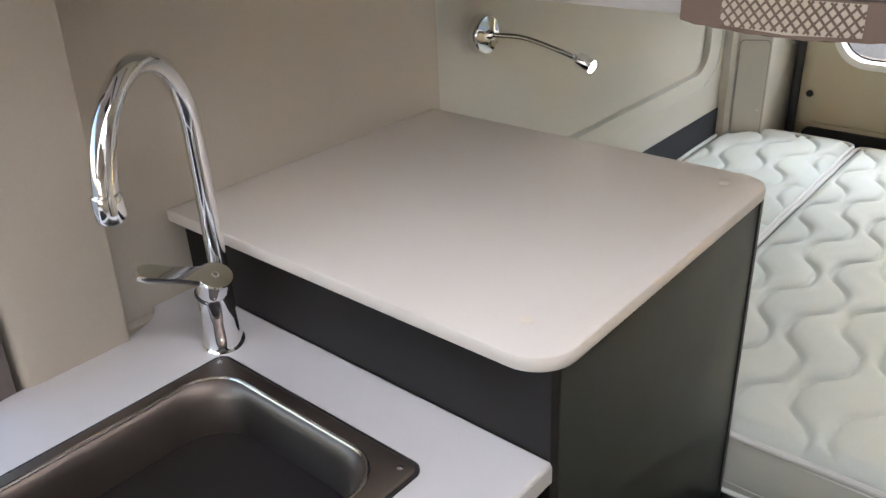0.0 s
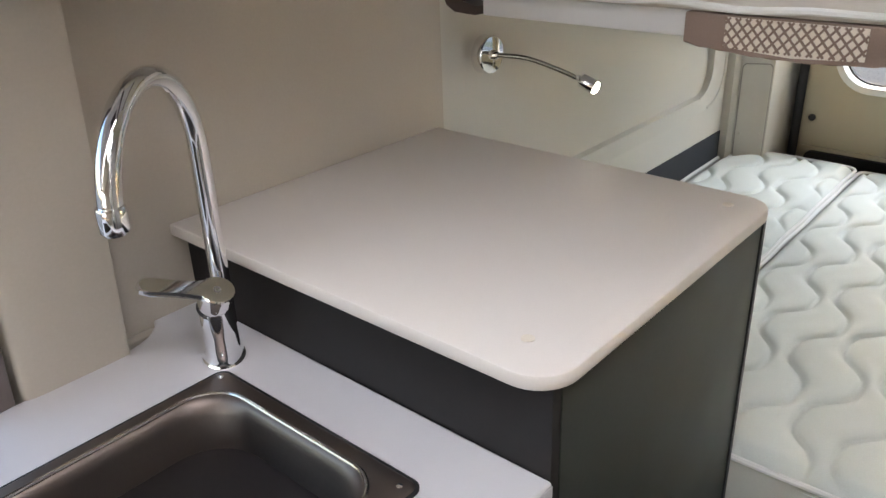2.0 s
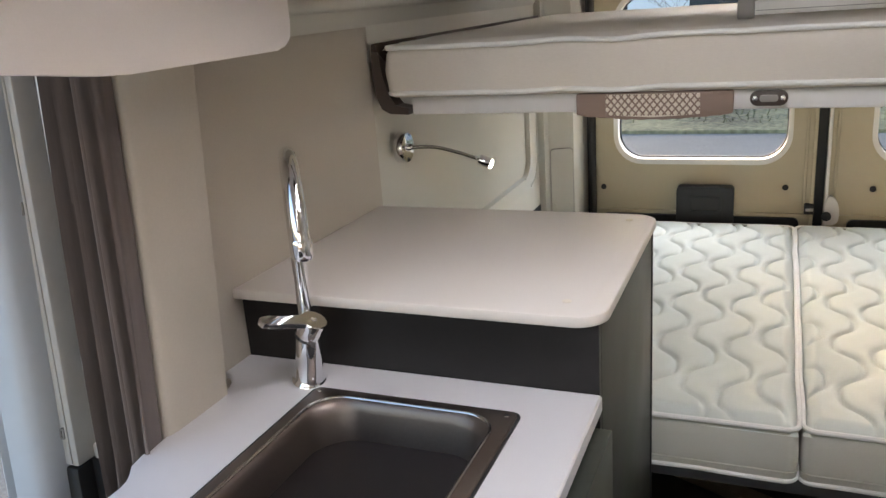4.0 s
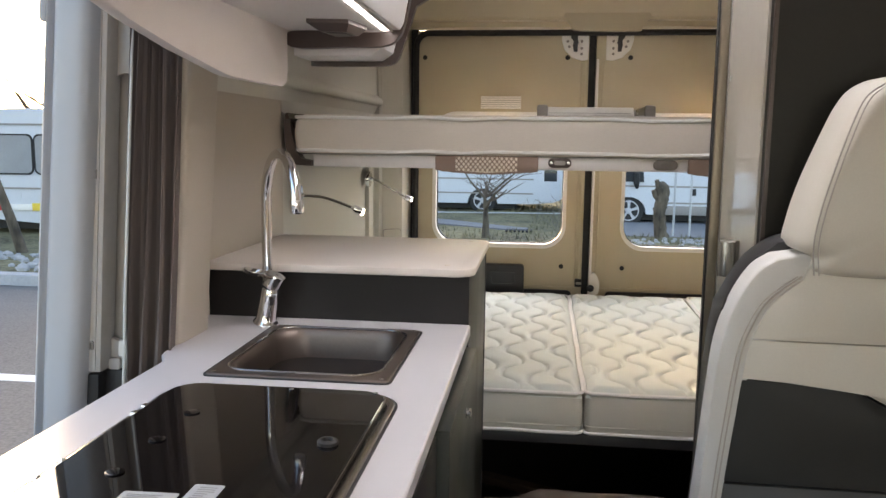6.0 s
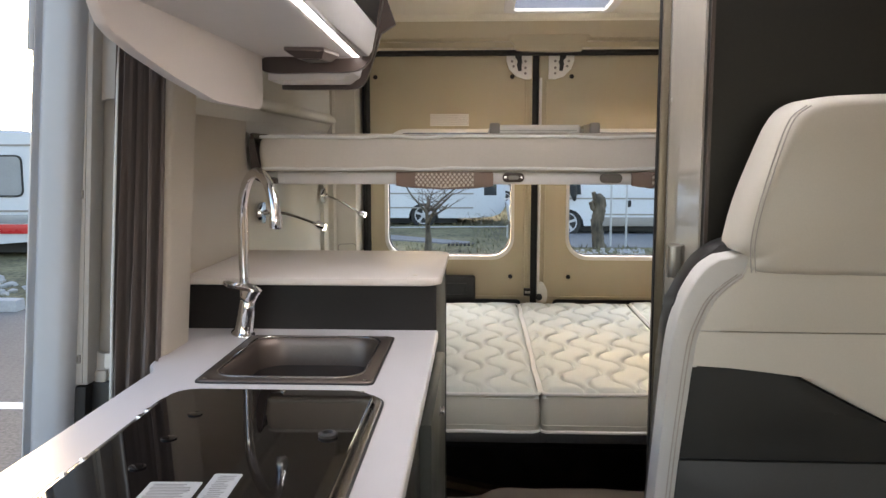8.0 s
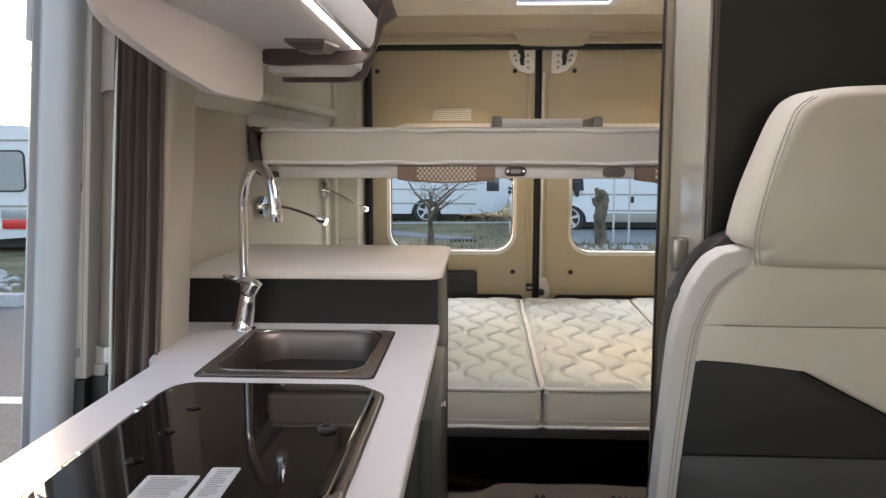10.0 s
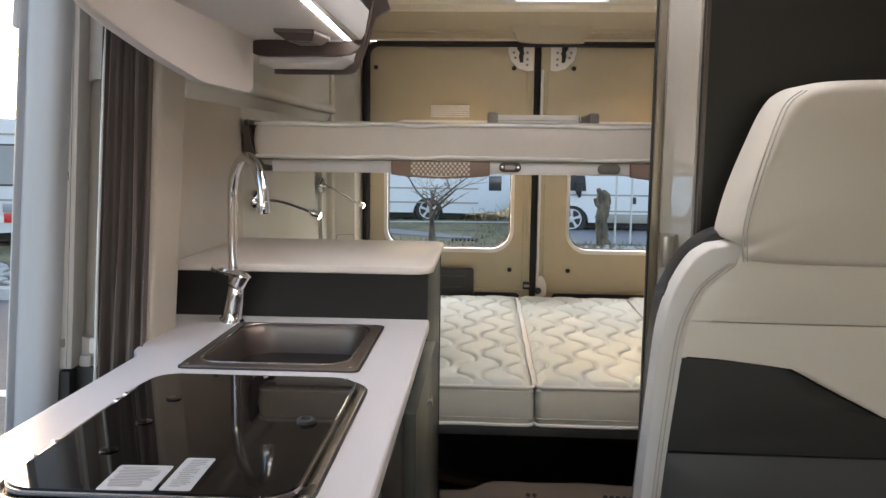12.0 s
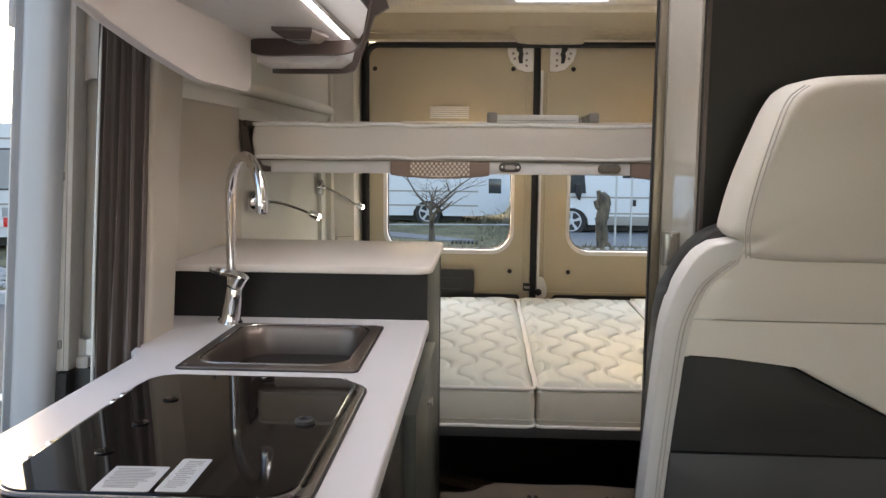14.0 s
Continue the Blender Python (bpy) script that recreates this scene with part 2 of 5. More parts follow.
M_NICKEL = material("satin_nickel", (0.42, 0.40, 0.37), 0.3, 1.0, vary=0.05, bump=0.02)
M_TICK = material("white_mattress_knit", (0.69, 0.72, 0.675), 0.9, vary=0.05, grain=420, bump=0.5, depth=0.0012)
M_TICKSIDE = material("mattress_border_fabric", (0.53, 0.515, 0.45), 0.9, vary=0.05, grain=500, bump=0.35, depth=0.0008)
M_BUNK = material("bunk_mattress_cover", (0.62, 0.57, 0.51), 0.9, vary=0.05, grain=480, bump=0.35, depth=0.0008, stretch=(0.25, 1, 1))
M_PIPING = material("white_piping", (0.78, 0.77, 0.74), 0.85, vary=0.04, grain=500, bump=0.2)
M_POUCH = material("brown_fabric", (0.25, 0.175, 0.14), 0.85, vary=0.1, grain=500, bump=0.4, depth=0.0008)
M_MESHBACK = material("cream_fabric", (0.70, 0.62, 0.52), 0.9, vary=0.06, grain=400, bump=0.3)
M_LEATHER = material("pale_leather", (0.62, 0.575, 0.51), 0.45, vary=0.04, grain=380, bump=0.25, depth=0.0007)
M_LEATHER_SIDE = material("pale_grey_leather", (0.56, 0.54, 0.52), 0.42, vary=0.04, grain=380, bump=0.25, depth=0.0007)
M_LEATHER_DARK = material("dark_grey_leather", (0.011, 0.011, 0.0105), 0.6, vary=0.12, grain=380, bump=0.3, depth=0.0007)
M_LEATHER_MID = material("charcoal_fabric", (0.042, 0.042, 0.041), 0.6, vary=0.12, grain=380, bump=0.3, depth=0.0007)
M_STITCH = material("grey_stitching", (0.44, 0.40, 0.36), 0.8, vary=0.1, bump=0.1)
M_CURTAIN = material("taupe_curtain_cloth", (0.14, 0.112, 0.102), 0.9, vary=0.14, grain=160, bump=0.3, stretch=(1, 1, 0.1), big=5)
M_PAINT = material("white_vehicle_paint", (0.47, 0.49, 0.52), 0.42, vary=0.02, bump=0.0, coat=0.15)
M_JAMB = material("primed_body_metal", (0.50, 0.47, 0.44), 0.4, vary=0.06, bump=0.05)
M_FLOOR = material("dark_vinyl_floor", (0.10, 0.085, 0.07), 0.5, vary=0.2, grain=80, bump=0.1)
M_CARPET = material("dark_grey_carpet", (0.035, 0.038, 0.045), 0.95, vary=0.2, grain=600, bump=0.6, depth=0.002)
M_BLIND = material("blue_grey_blind", (0.15, 0.17, 0.21), 0.7, vary=0.05, bump=0.05)
M_LABEL = material("silver_label", (0.37, 0.385, 0.40), 0.5, vary=0.03, bump=0.0)
M_INK = material("grey_print", (0.24, 0.24, 0.24), 0.6, vary=0.05, bump=0.0)
M_PLASTERWHITE = material("white_plastic", (0.78, 0.76, 0.72), 0.4, vary=0.03, bump=0.03)
M_GLASS = glass_material("window_glass", (0.97, 0.985, 0.98))
M_LED = lamp_material("led_strip", (1.0, 0.95, 0.90), LEDPOWER)
M_BULB = lamp_material("reading_lamp_lens", (1.0, 0.90, 0.74), BULB)
M_ASPHALT = material("asphalt", (0.165, 0.160, 0.150), 0.9, vary=0.4, grain=45, bump=0.4, depth=0.01, big=0.4)
M_GRASS = material("winter_grass", (0.15, 0.138, 0.078), 0.95, vary=0.85, grain=14, bump=0.6, depth=0.05, big=0.9)
M_CONCRETE = material("pale_concrete", (0.36, 0.36, 0.36), 0.85, vary=0.15, grain=30, bump=0.3, depth=0.01)
M_ROCK = material("pale_stone", (0.30, 0.30, 0.29), 0.85, vary=0.2, grain=20, bump=0.5, depth=0.02, random=0.25)
M_PATH = material("worn_path_asphalt", (0.19, 0.195, 0.20), 0.85, vary=0.2, grain=40, bump=0.3, depth=0.01, big=0.6)
M_BRAMBLE = material("pale_twigs", (0.17, 0.155, 0.125), 0.95, vary=0.2, bump=0.2)
M_RAILPALE = material("weathered_white_metal", (0.42, 0.43, 0.44), 0.5, vary=0.12, bump=0.05)
M_TAUPE = material("taupe_plastic", (0.13, 0.115, 0.10), 0.4, vary=0.06, bump=0.05)
M_ASPHALT.node_tree.nodes["Principled BSDF"].inputs["Specular IOR Level"].default_value = 0.15
for dull in (M_DARK, M_DARKWALL, M_GREEN):
    dull.node_tree.nodes["Principled BSDF"].inputs["Specular IOR Level"].default_value = 0.3
M_ARM = material("dark_nickel", (0.30, 0.285, 0.26), 0.28, 1.0, vary=0.06, grain=500, bump=0.1, depth=0.0004)
M_BAG = material("brown_bag_cloth", (0.20, 0.155, 0.12), 0.9, vary=0.12, grain=500, bump=0.4, depth=0.0008)
M_LINE = material("road_paint", (0.75, 0.76, 0.78), 0.7, vary=0.1, bump=0.1)
M_VAN = material("white_body", (0.58, 0.60, 0.63), 0.4, vary=0.05, bump=0.0, big=1.0)
M_PALEWIN = material("pale_caravan_glass", (0.30, 0.31, 0.32), 0.15, vary=0.1, bump=0.0)
M_RAIL = material("dark_grey_rail", (0.07, 0.068, 0.068), 0.5, vary=0.08, bump=0.05)
M_VANWIN = material("dark_vehicle_glass", (0.04, 0.045, 0.05), 0.1, vary=0.1, bump=0.0)
M_TYRE = material("tyre_rubber", (0.025, 0.025, 0.025), 0.8, bump=0.1)
M_RIM = material("alloy_rim", (0.48, 0.48, 0.50), 0.55, 0.2, bump=0.0)
M_RED = material("red_lens", (0.55, 0.03, 0.03), 0.3, bump=0.0)
M_YELLOW = material("yellow_plate", (0.75, 0.55, 0.06), 0.5, bump=0.0)
M_BARK = material("bark", (0.10, 0.082, 0.06), 0.95, vary=0.9, grain=14, bump=0.8, depth=0.02, stretch=(1, 1, 0.2))
M_TWIG = material("twigs", (0.11, 0.085, 0.07), 0.95, vary=0.2, bump=0.2)
M_HEDGE = material("bare_hedge", (0.12, 0.10, 0.075), 0.95, vary=0.4, grain=6, bump=0.5, depth=0.1)
M_WOODPALE = material("pale_wood", (0.42, 0.34, 0.25), 0.6, vary=0.12, grain=40, bump=0.1, stretch=(1, 10, 1))

# ================= the vehicle's shell =================
def structure(name, bm, mat, label, category, smooth=40):
    return tagged(part(name, bm, mat, None, "", smooth), label, category, "", "structure")


structure("floor", box(-1.0, 1.0, -2.7, 2.8, -0.06, 0.0), M_FLOOR, "dark vinyl floor of the camper van", "floor")
structure("ceiling", join(plate_with_hole((-1.02, 1.02, 1.1, 2.8), (-0.14, 0.255, 2.0, 2.42), 0.03, "z", 1.925, 1.965), plate_with_hole((-1.02, 1.02, -2.7, 1.1), (-0.22, 0.26, 0.12, 0.62), 0.03, "z", 1.925, 1.965)), M_CEIL, "cream coloured roof lining", "ceiling")
structure("wall_right", box(0.965, 1.01, -2.7, 2.8, 0.0, 1.925), M_WALL, "beige laminated side wall of the van", "wall")
front = plate_with_hole((-1.0, 1.0, 0.0, 1.925), (-0.72, 0.86, 0.95, 1.72), 0.1, "y", -2.75, -2.70)
structure("wall_front", front, M_WALL, "front end of the van with the windscreen opening", "wall")

# left side: the plain wall behind the worktop, the moulded lining round the bed
structure("wall_left_kitchen", box(-1.0, -0.962, 0.60, 1.275, 0.0, 1.925), M_WALL, "beige laminated wall beside the kitchen", "wall")
structure("wall_left_front", box(-1.0, -0.957, -2.7, -1.15, 0.0, 1.925), M_WALL, "beige laminated wall in front of the side door", "wall")
lining = plate_with_hole((0.95, 2.53, 0.697, 1.925), (0.98, 2.505, 0.788, 1.37), 0.10, "x", -0.985, -0.9575)
bmesh.ops.bisect_plane(lining, geom=lining.verts[:] + lining.edges[:] + lining.faces[:], plane_co=(0, 1.264, 0), plane_no=(0, -1, 0), clear_outer=True)
structure("wall_left_bed", lining, M_LINING, "moulded pale beige lining beside the beds", "wall")
recess = thing("wall_recess", (-0.985, 1.9, 0.8), "recessed pale panel in the side lining", "wall panel", kind="structure")
part("panel", box(-1.0, -0.978, 1.0, 2.52, 0.77, 1.40), M_LINING, recess)
edge_out, edge_in = rounded(0.98, 2.505, 0.788, 1.37, 0.10), rounded(1.03, 2.435, 0.826, 1.33, 0.07)


def behind_cabinet(bm):
    """Only what lies behind the tall cabinet's rear edge."""
    bmesh.ops.bisect_plane(bm, geom=bm.verts[:] + bm.edges[:] + bm.faces[:], plane_co=(0, 1.264, 0), plane_no=(0, -1, 0), clear_outer=True)
    return bm


rim = [(edge_out, -0.958), (edge_out, -0.9545), (rounded(0.992, 2.493, 0.799, 1.358, 0.09), -0.9565), (edge_in, -0.962), (rounded(1.034, 2.431, 0.830, 1.326, 0.068), -0.977)]
part("rim", behind_cabinet(lofted([[(x, y, z) for y, z in loop] for loop, x in rim], False, False)), M_LINING, recess, smooth=35)
for loop, x in ((rounded(0.985, 2.500, 0.793, 1.365, 0.096, 10), -0.9555), (rounded(1.03, 2.435, 0.826, 1.33, 0.07, 10), -0.9625)):
    part("bead", behind_cabinet(tube([(x, y, z) for y, z in loop], 0.0032, 8)), M_LINING, recess, smooth=60)
structure("wall_carpet", box(-0.985, -0.955, 1.262, 2.53, 0.0, 0.697), M_CARPET, "dark grey carpeted lower wall beside the bed", "wall lining")
ledge = prism(smooth_outline([(-0.966, 1.438), (-0.940, 1.437), (-0.926, 1.442), (-0.922, 1.455), (-0.928, 1.470), (-0.938, 1.480), (-0.945, 1.52), (-0.945, 1.90), (-0.966, 1.92)], 3), "y", 0.67, 2.60)
structure("trim_ledge", ledge, M_LINING, "moulded ledge along the upper side lining", "trim")

# rear corner post with its access panel
post = prism([(-1.0, 2.522), (-0.934, 2.522), (-0.925, 2.545), (-0.842, 2.585), (-0.836, 2.70), (-0.836, 2.80), (-1.0, 2.80)], "z", 0.0, 1.925)
structure("trim_corner_post", post, M_LINING, "pale moulded post in the rear corner", "trim")
hatch = thing("access_panel", (-0.88, 2.56, 0.6), "pale plastic access panel with two fixings on the corner post", "panel")
d = Vector((-0.842 + 0.925, 2.585 - 2.545, 0)).normalized()
nrm = Vector((d.y, -d.x, 0))
def on_post(u, z, out):
    p = Vector((-0.925, 2.545, 0)) + d * u + nrm * out
    return (p.x, p.y, z)
out_p = rounded(0.006, 0.086, 0.55, 0.895, 0.012, 4)
part("cover", lofted([[on_post(u, z, 0.0015) for u, z in out_p], [on_post(u, z, 0.006) for u, z in out_p]]), M_LINING, hatch)
gap_in = rounded(0.006, 0.086, 0.55, 0.895, 0.012, 4)
gap_out = rounded(0.004, 0.088, 0.548, 0.898, 0.013, 4)
g = bmesh.new()
rows = [[g.verts.new(on_post(u, z, o)) for u, z in loop] for loop, o in ((gap_out, 0.001), (gap_out, 0.003), (gap_in, 0.003), (gap_in, 0.001))]
for a, b in zip(rows, rows[1:] + rows[:1]):
    for i in range(len(a)):
        g.faces.new((a[i], a[(i + 1) % len(a)], b[(i + 1) % len(a)], b[i]))
part("gap", g, M_GREYPL, hatch)
for u in (0.018, 0.072):
    part("screw", lathe([(0.0045, 0.0), (0.0045, 0.003), (0.003, 0.004)], on_post(u, 0.69, 0.006), nrm, 12), M_LINING, hatch)

# rear header above the doors
head = prism([(2.80, 1.925), (2.625, 1.925), (2.625, 1.901), (2.64, 1.892), (2.665, 1.87), (2.69, 1.835), (2.69, 1.822), (2.715, 1.818), (2.715, 1.795), (2.80, 1.795)], "x", -0.84, 0.965)
structure("trim_ceiling_edge", prism([(2.590, 1.9248), (2.600, 1.906), (2.612, 1.900), (2.6245, 1.8995), (2.6245, 1.9248)], "x", -0.84, 0.965), M_CEIL, "cream edge of the roof lining above the rear header", "trim", 25)
structure("trim_header", head, M_DOORPANEL, "beige moulded trim above the rear doors", "trim", 25)
tab = prism(smooth_outline([(-0.125, 1.86), (-0.118, 1.80), (-0.10, 1.778), (0.0, 1.773), (0.17, 1.773), (0.19, 1.79), (0.205, 1.86)], 3), "y", 2.68, 2.72)
structure("trim_latch_cover", tab, M_DOORPANEL, "beige cover over the rear door latches", "trim")
structure("wall_rear_right", box(0.86, 0.965, 2.70, 2.80, 0.0, 1.80), M_LINING, "pale post beside the rear doors", "wall")

# rubber seal round the rear opening
seal = bmesh.new()
path = [(-0.804, 2.728, 0.0), (-0.804, 2.728, 1.70)] + [(-0.744 - 0.06 * math.cos(radians(a)), 2.728, 1.712 + 0.06 * math.sin(radians(a))) for a in range(0, 91, 15)] + [(0.80, 2.728, 1.772)] + [(0.80 + 0.05 * math.sin(radians(a)), 2.728, 1.722 + 0.05 * math.cos(radians(a))) for a in range(15, 91, 15)] + [(0.85, 2.728, 0.0)]
tube(path, 0.0135, 10, seal)
structure("trim_door_seal", seal, M_BLACK, "black rubber seal round the rear doors", "trim", 60)


def rear_door(name, x0, x1, s, label):
    """One rear wing door. s: +1 where its free edge lies towards +x."""
    door = thing(name, ((x0 + x1) / 2, 2.75, 0.0), label, "door", "rear doors", "structure")
    wx0, wx1 = (-0.711, -0.124) if s > 0 else (0.152, 0.739)
    part("lining", plate_with_hole((x0, x1, 0.05, 1.785), (wx0 - 0.014, wx1 + 0.014, 0.806, 1.422), 0.105, "y", 2.75, 2.79, 8), M_DOORPANEL, door)
    frame_part = part("window_frame", ring(rounded(wx0 - 0.016, wx1 + 0.016, 0.803, 1.425, 0.107, 8), rounded(wx0, wx1, 0.822, 1.408, 0.092, 8), "y", 2.744, 2.80), M_PLASTERWHITE, door)
    part("gasket", ring(rounded(wx0, wx1, 0.822, 1.408, 0.092, 8), rounded(wx0 + 0.004, wx1 - 0.004, 0.826, 1.404, 0.089, 8), "y", 2.785, 2.80), M_BLACK, door)
    pane = part("pane", prism(rounded(wx0 + 0.001, wx1 - 0.001, 0.823, 1.407, 0.091, 8), "y", 2.79, 2.795), M_GLASS, door)
    pane.visible_shadow = False
    edge = -0.012 if s > 0 else 0.040
    free = x1 if s > 0 else x0
    plugs = [(edge - s * 0.112, 0.722), (edge - s * 0.112, 1.666), (edge - s * 0.755, 1.666), (edge - s * 0.755, 0.713)]
    for px, pz in plugs:
        part("plug", lathe([(0.0105, 0.0), (0.0105, 0.003), (0.008, 0.005)], (px, 2.75, pz), (0, -1, 0), 16), M_BLACK, door)
    # white latch plate with hook and rivets at the top of the free edge
    e = edge - s * (0.022 if s > 0 else 0.004)
    plate = [(e, 1.775), (e, 1.655), (e - s * 0.03, 1.652), (e - s * 0.07, 1.665), (e - s * 0.105, 1.70), (e - s * 0.118, 1.74), (e - s * 0.118, 1.775)]
    latch = part("latch_plate", prism(plate, "y", 2.736, 2.75, 0.002), M_PLASTERWHITE, door)
    for k, (dx, dz) in enumerate(((0.03, 1.735), (0.03, 1.705), (0.092, 1.735), (0.085, 1.712), (0.03, 1.68))):
        part("rivet", lathe([(0.006, 0.0), (0.006, 0.002), (0.004, 0.003)], (e - s * dx, 2.736, dz), (0, -1, 0), 12), M_GREYPL, latch)
    hook = prism([(e - s * 0.05, 1.775), (e - s * 0.05, 1.74), (e - s * 0.044, 1.73), (e - s * 0.05, 1.72), (e - s * 0.048, 1.69), (e - s * 0.064, 1.69), (e - s * 0.07, 1.72), (e - s * 0.064, 1.735), (e - s * 0.078, 1.75), (e - s * 0.078, 1.775)], "y", 2.722, 2.738, 0.002)
    part("hook", hook, M_BLACKPL, latch)
    part("edge_strip", box(min(free, free - s * 0.012), max(free, free - s * 0.012), 2.74, 2.76, 0.05, 1.66, 0.003), M_PLASTERWHITE if s < 0 else M_DOORPANEL, door)
    part("edge_bead", box(min(free - s * 0.026, free - s * 0.036), max(free - s * 0.026, free - s * 0.036), 2.743, 2.752, 0.64, 1.65, 0.003), M_DOORPANEL, door)
    # lower pocket line and black pocket
    a, b = (x0 + 0.03, x1 - 0.045) if s > 0 else (x0 + 0.075, x1 - 0.03)
    part("pocket", prism(rounded(a, b, 0.40, 0.612, 0.02, 4), "y", 2.735, 2.752), M_BLACKPL, door)
    part("pocket_lip", prism(rounded(x0 + 0.012, x1 - 0.012, 0.616, 0.628, 0.005, 3), "y", 2.738, 2.752), M_DOORPANEL, door)
    return door, latch


left_door, _ = rear_door("door_1", -0.80, -0.030, 1, "beige lined rear door with a framed window")
right_door, _ = rear_door("door_2", 0.003, 0.835, -1, "beige lined rear door with a framed window")
structure("trim_hinge_left", box(-0.87, -0.802, 2.785, 2.798, 0.0, 1.92), M_BLACK, "black rubber along the hinge side", "trim")
structure("trim_hinge_right", box(0.837, 0.90, 2.785, 2.798, 0.0, 1.92), M_BLACK, "black rubber along the hinge side", "trim")
# two black strips added outside the doors to keep sky light out of the gaps
structure("trim_leak_stop", box(-0.03, 0.07, 2.803, 2.812, 0.0, 1.79), M_BLACK, "black strip added outside the rear doors to block a light leak", "trim")
structure("trim_leak_stop_top", box(-0.95, 0.95, 2.803, 2.812, 1.795, 1.94), M_BLACK, "black strip added outside, above the rear doors, to block light", "trim")
structure("trim_door_gap", box(-0.0285, 0.0015, 2.765, 2.79, 0.0, 1.79), M_BLACK, "black rubber between the rear doors", "trim")

# handle box and vent on the left door
handle_box = part("handle_box", prism(rounded(-0.492, -0.293, 0.55, 0.729, 0.014, 4), "y", 2.70, 2.75, 0.004), M_BLACKPL, left_door, "black plastic handle housing")
part("handle_recess", ring(rounded(-0.452, -0.335, 0.632, 0.695, 0.01, 4), rounded(-0.442, -0.345, 0.642, 0.685, 0.008, 4), "y", 2.694, 2.704), M_BLACKPL, handle_box)
vent = part("vent", prism(rounded(-0.508, -0.326, 1.438, 1.495, 0.005, 3), "y", 2.745, 2.75), M_GREYPL, left_door, "cream vent grille")
for k in range(6):
    part("slat", box(-0.508, -0.326, 2.735, 2.746, 1.4385 + k * 0.0096, 1.4460 + k * 0.0096, 0.001), M_PLASTERWHITE, vent)
# lock at the foot of the right door's edge
lock = part("lock_plate", prism(smooth_outline([(0.008, 0.600), (0.008, 0.675), (0.020, 0.698), (0.036, 0.690), (0.050, 0.660), (0.052, 0.625), (0.042, 0.600)], 3), "y", 2.725, 2.75), M_PLASTERWHITE, right_door)
part("lock_knob", lathe([(0.016, 0.0), (0.016, 0.008), (0.010, 0.011)], (0.012, 2.725, 0.628), (0, -1, 0), 16), M_BLACKPL, lock)
catch = part("catch", box(-0.060, -0.028, 2.722, 2.75, 0.632, 0.668, 0.003), M_BLACKPL, left_door)
part("catch_bolt", box(-0.055, -0.030, 2.716, 2.723, 0.645, 0.655, 0.001), M_NICKEL, catch)

# roof light over the beds
hatch2 = thing("roof_light", (0.06, 2.2, 1.91), "roof light with a white frame above the beds", "roof window", kind="structure")
part("frame", ring(rounded(-0.175, 0.285, 1.965, 2.455, 0.03, 5), rounded(-0.135, 0.25, 2.005, 2.415, 0.02, 5), "z", 1.905, 1.93), M_PLASTERWHITE, hatch2)
pane = part("pane", prism(rounded(-0.137, 0.252, 2.003, 2.417, 0.02, 5), "z", 1.945, 1.95), M_GLASS, hatch2)
pane.visible_shadow = False
for k in range(13):
    part("blind_slat", box(-0.13, 0.245, 2.022 + k * 0.0305, 2.025 + k * 0.0305, 1.914, 1.944), M_BLIND, hatch2)
# roof hatch over the kitchen, added out of view to let in fill light
hatch3 = thing("fill_hatch", (0.02, 0.37, 1.91), "unseen roof hatch with a white frame, added over the kitchen for fill light", "roof window", kind="structure")
part("frame", ring(rounded(-0.26, 0.30, 0.08, 0.66, 0.04, 5), rounded(-0.215, 0.255, 0.125, 0.615, 0.03, 5), "z", 1.908, 1.924), M_PLASTERWHITE, hatch3)
pane3 = part("pane", prism(rounded(-0.217, 0.257, 0.123, 0.617, 0.03, 5), "z", 1.970, 1.974), M_GLASS, hatch3)
pane3.visible_shadow = False

# side door opening: sill, post, seal and the opened sliding door outside
structure("trim_side_post", prism([(-1.055, 0.54), (-1.035, 0.525), (-1.003, 0.53), (-1.003, 0.70), (-1.055, 0.70)], "z", 0.0, 1.925), M_JAMB, "bare body post behind the curtain", "trim")
column = prism(smooth_outline([(-0.998, 0.611), (-0.998, 0.50), (-0.985, 0.482), (-0.955, 0.476), (-0.920, 0.478), (-0.910, 0.488), (-0.9085, 0.53), (-0.9085, 0.598), (-0.914, 0.609), (-0.957, 0.612)], 3), "z", 0.0, 1.70)
leaned(column, 0.07, 0.91)
structure("wall_left_column", column, M_WALL, "beige padded post beside the worktop", "wall")
structure("trim_door_sill", box(-1.06, -0.95, -1.15, 0.45, -0.1, 0.02), M_BLACKPL, "black step sill of the side door", "trim")
structure("wall_left_lower", box(-0.885, -0.870, -1.15, 0.40, 0.0, 0.86), M_DARK, "dark back panel of the kitchen unit", "wall")

slider = thing("sliding_door", (-1.12, 0.9, -0.2), "white painted sliding side door, slid open", "door", kind="structure")
edge_profile = smooth_outline([(-1.145, 0.47), (-1.142, 0.425), (-1.134, 0.413), (-1.127, 0.426), (-1.119, 0.415), (-1.108, 0.410), (-1.075, 0.409), (-1.060, 0.415), (-1.052, 0.43), (-1.048, 0.47)], 4, False)
part("leading_edge", leaned(prism(edge_profile + [(-1.048, 0.60), (-1.145, 0.60)], "z", -0.25, 1.95), 0.09), M_PAINT, slider)
part("upper_moulding", leaned(box(-1.1495, -1.135, 0.411, 0.47, 1.50, 1.95, 0.004), 0.09), M_PAINT, slider)
part("skin", leaned(box(-1.145, -1.12, 0.60, 1.65, -0.25, 1.85), 0.075), M_PAINT, slider)
strip = part("inner_flange", leaned(box(-1.066, -1.033, 0.448, 0.50, 0.845, 1.95, 0.004)), M_JAMB, slider)
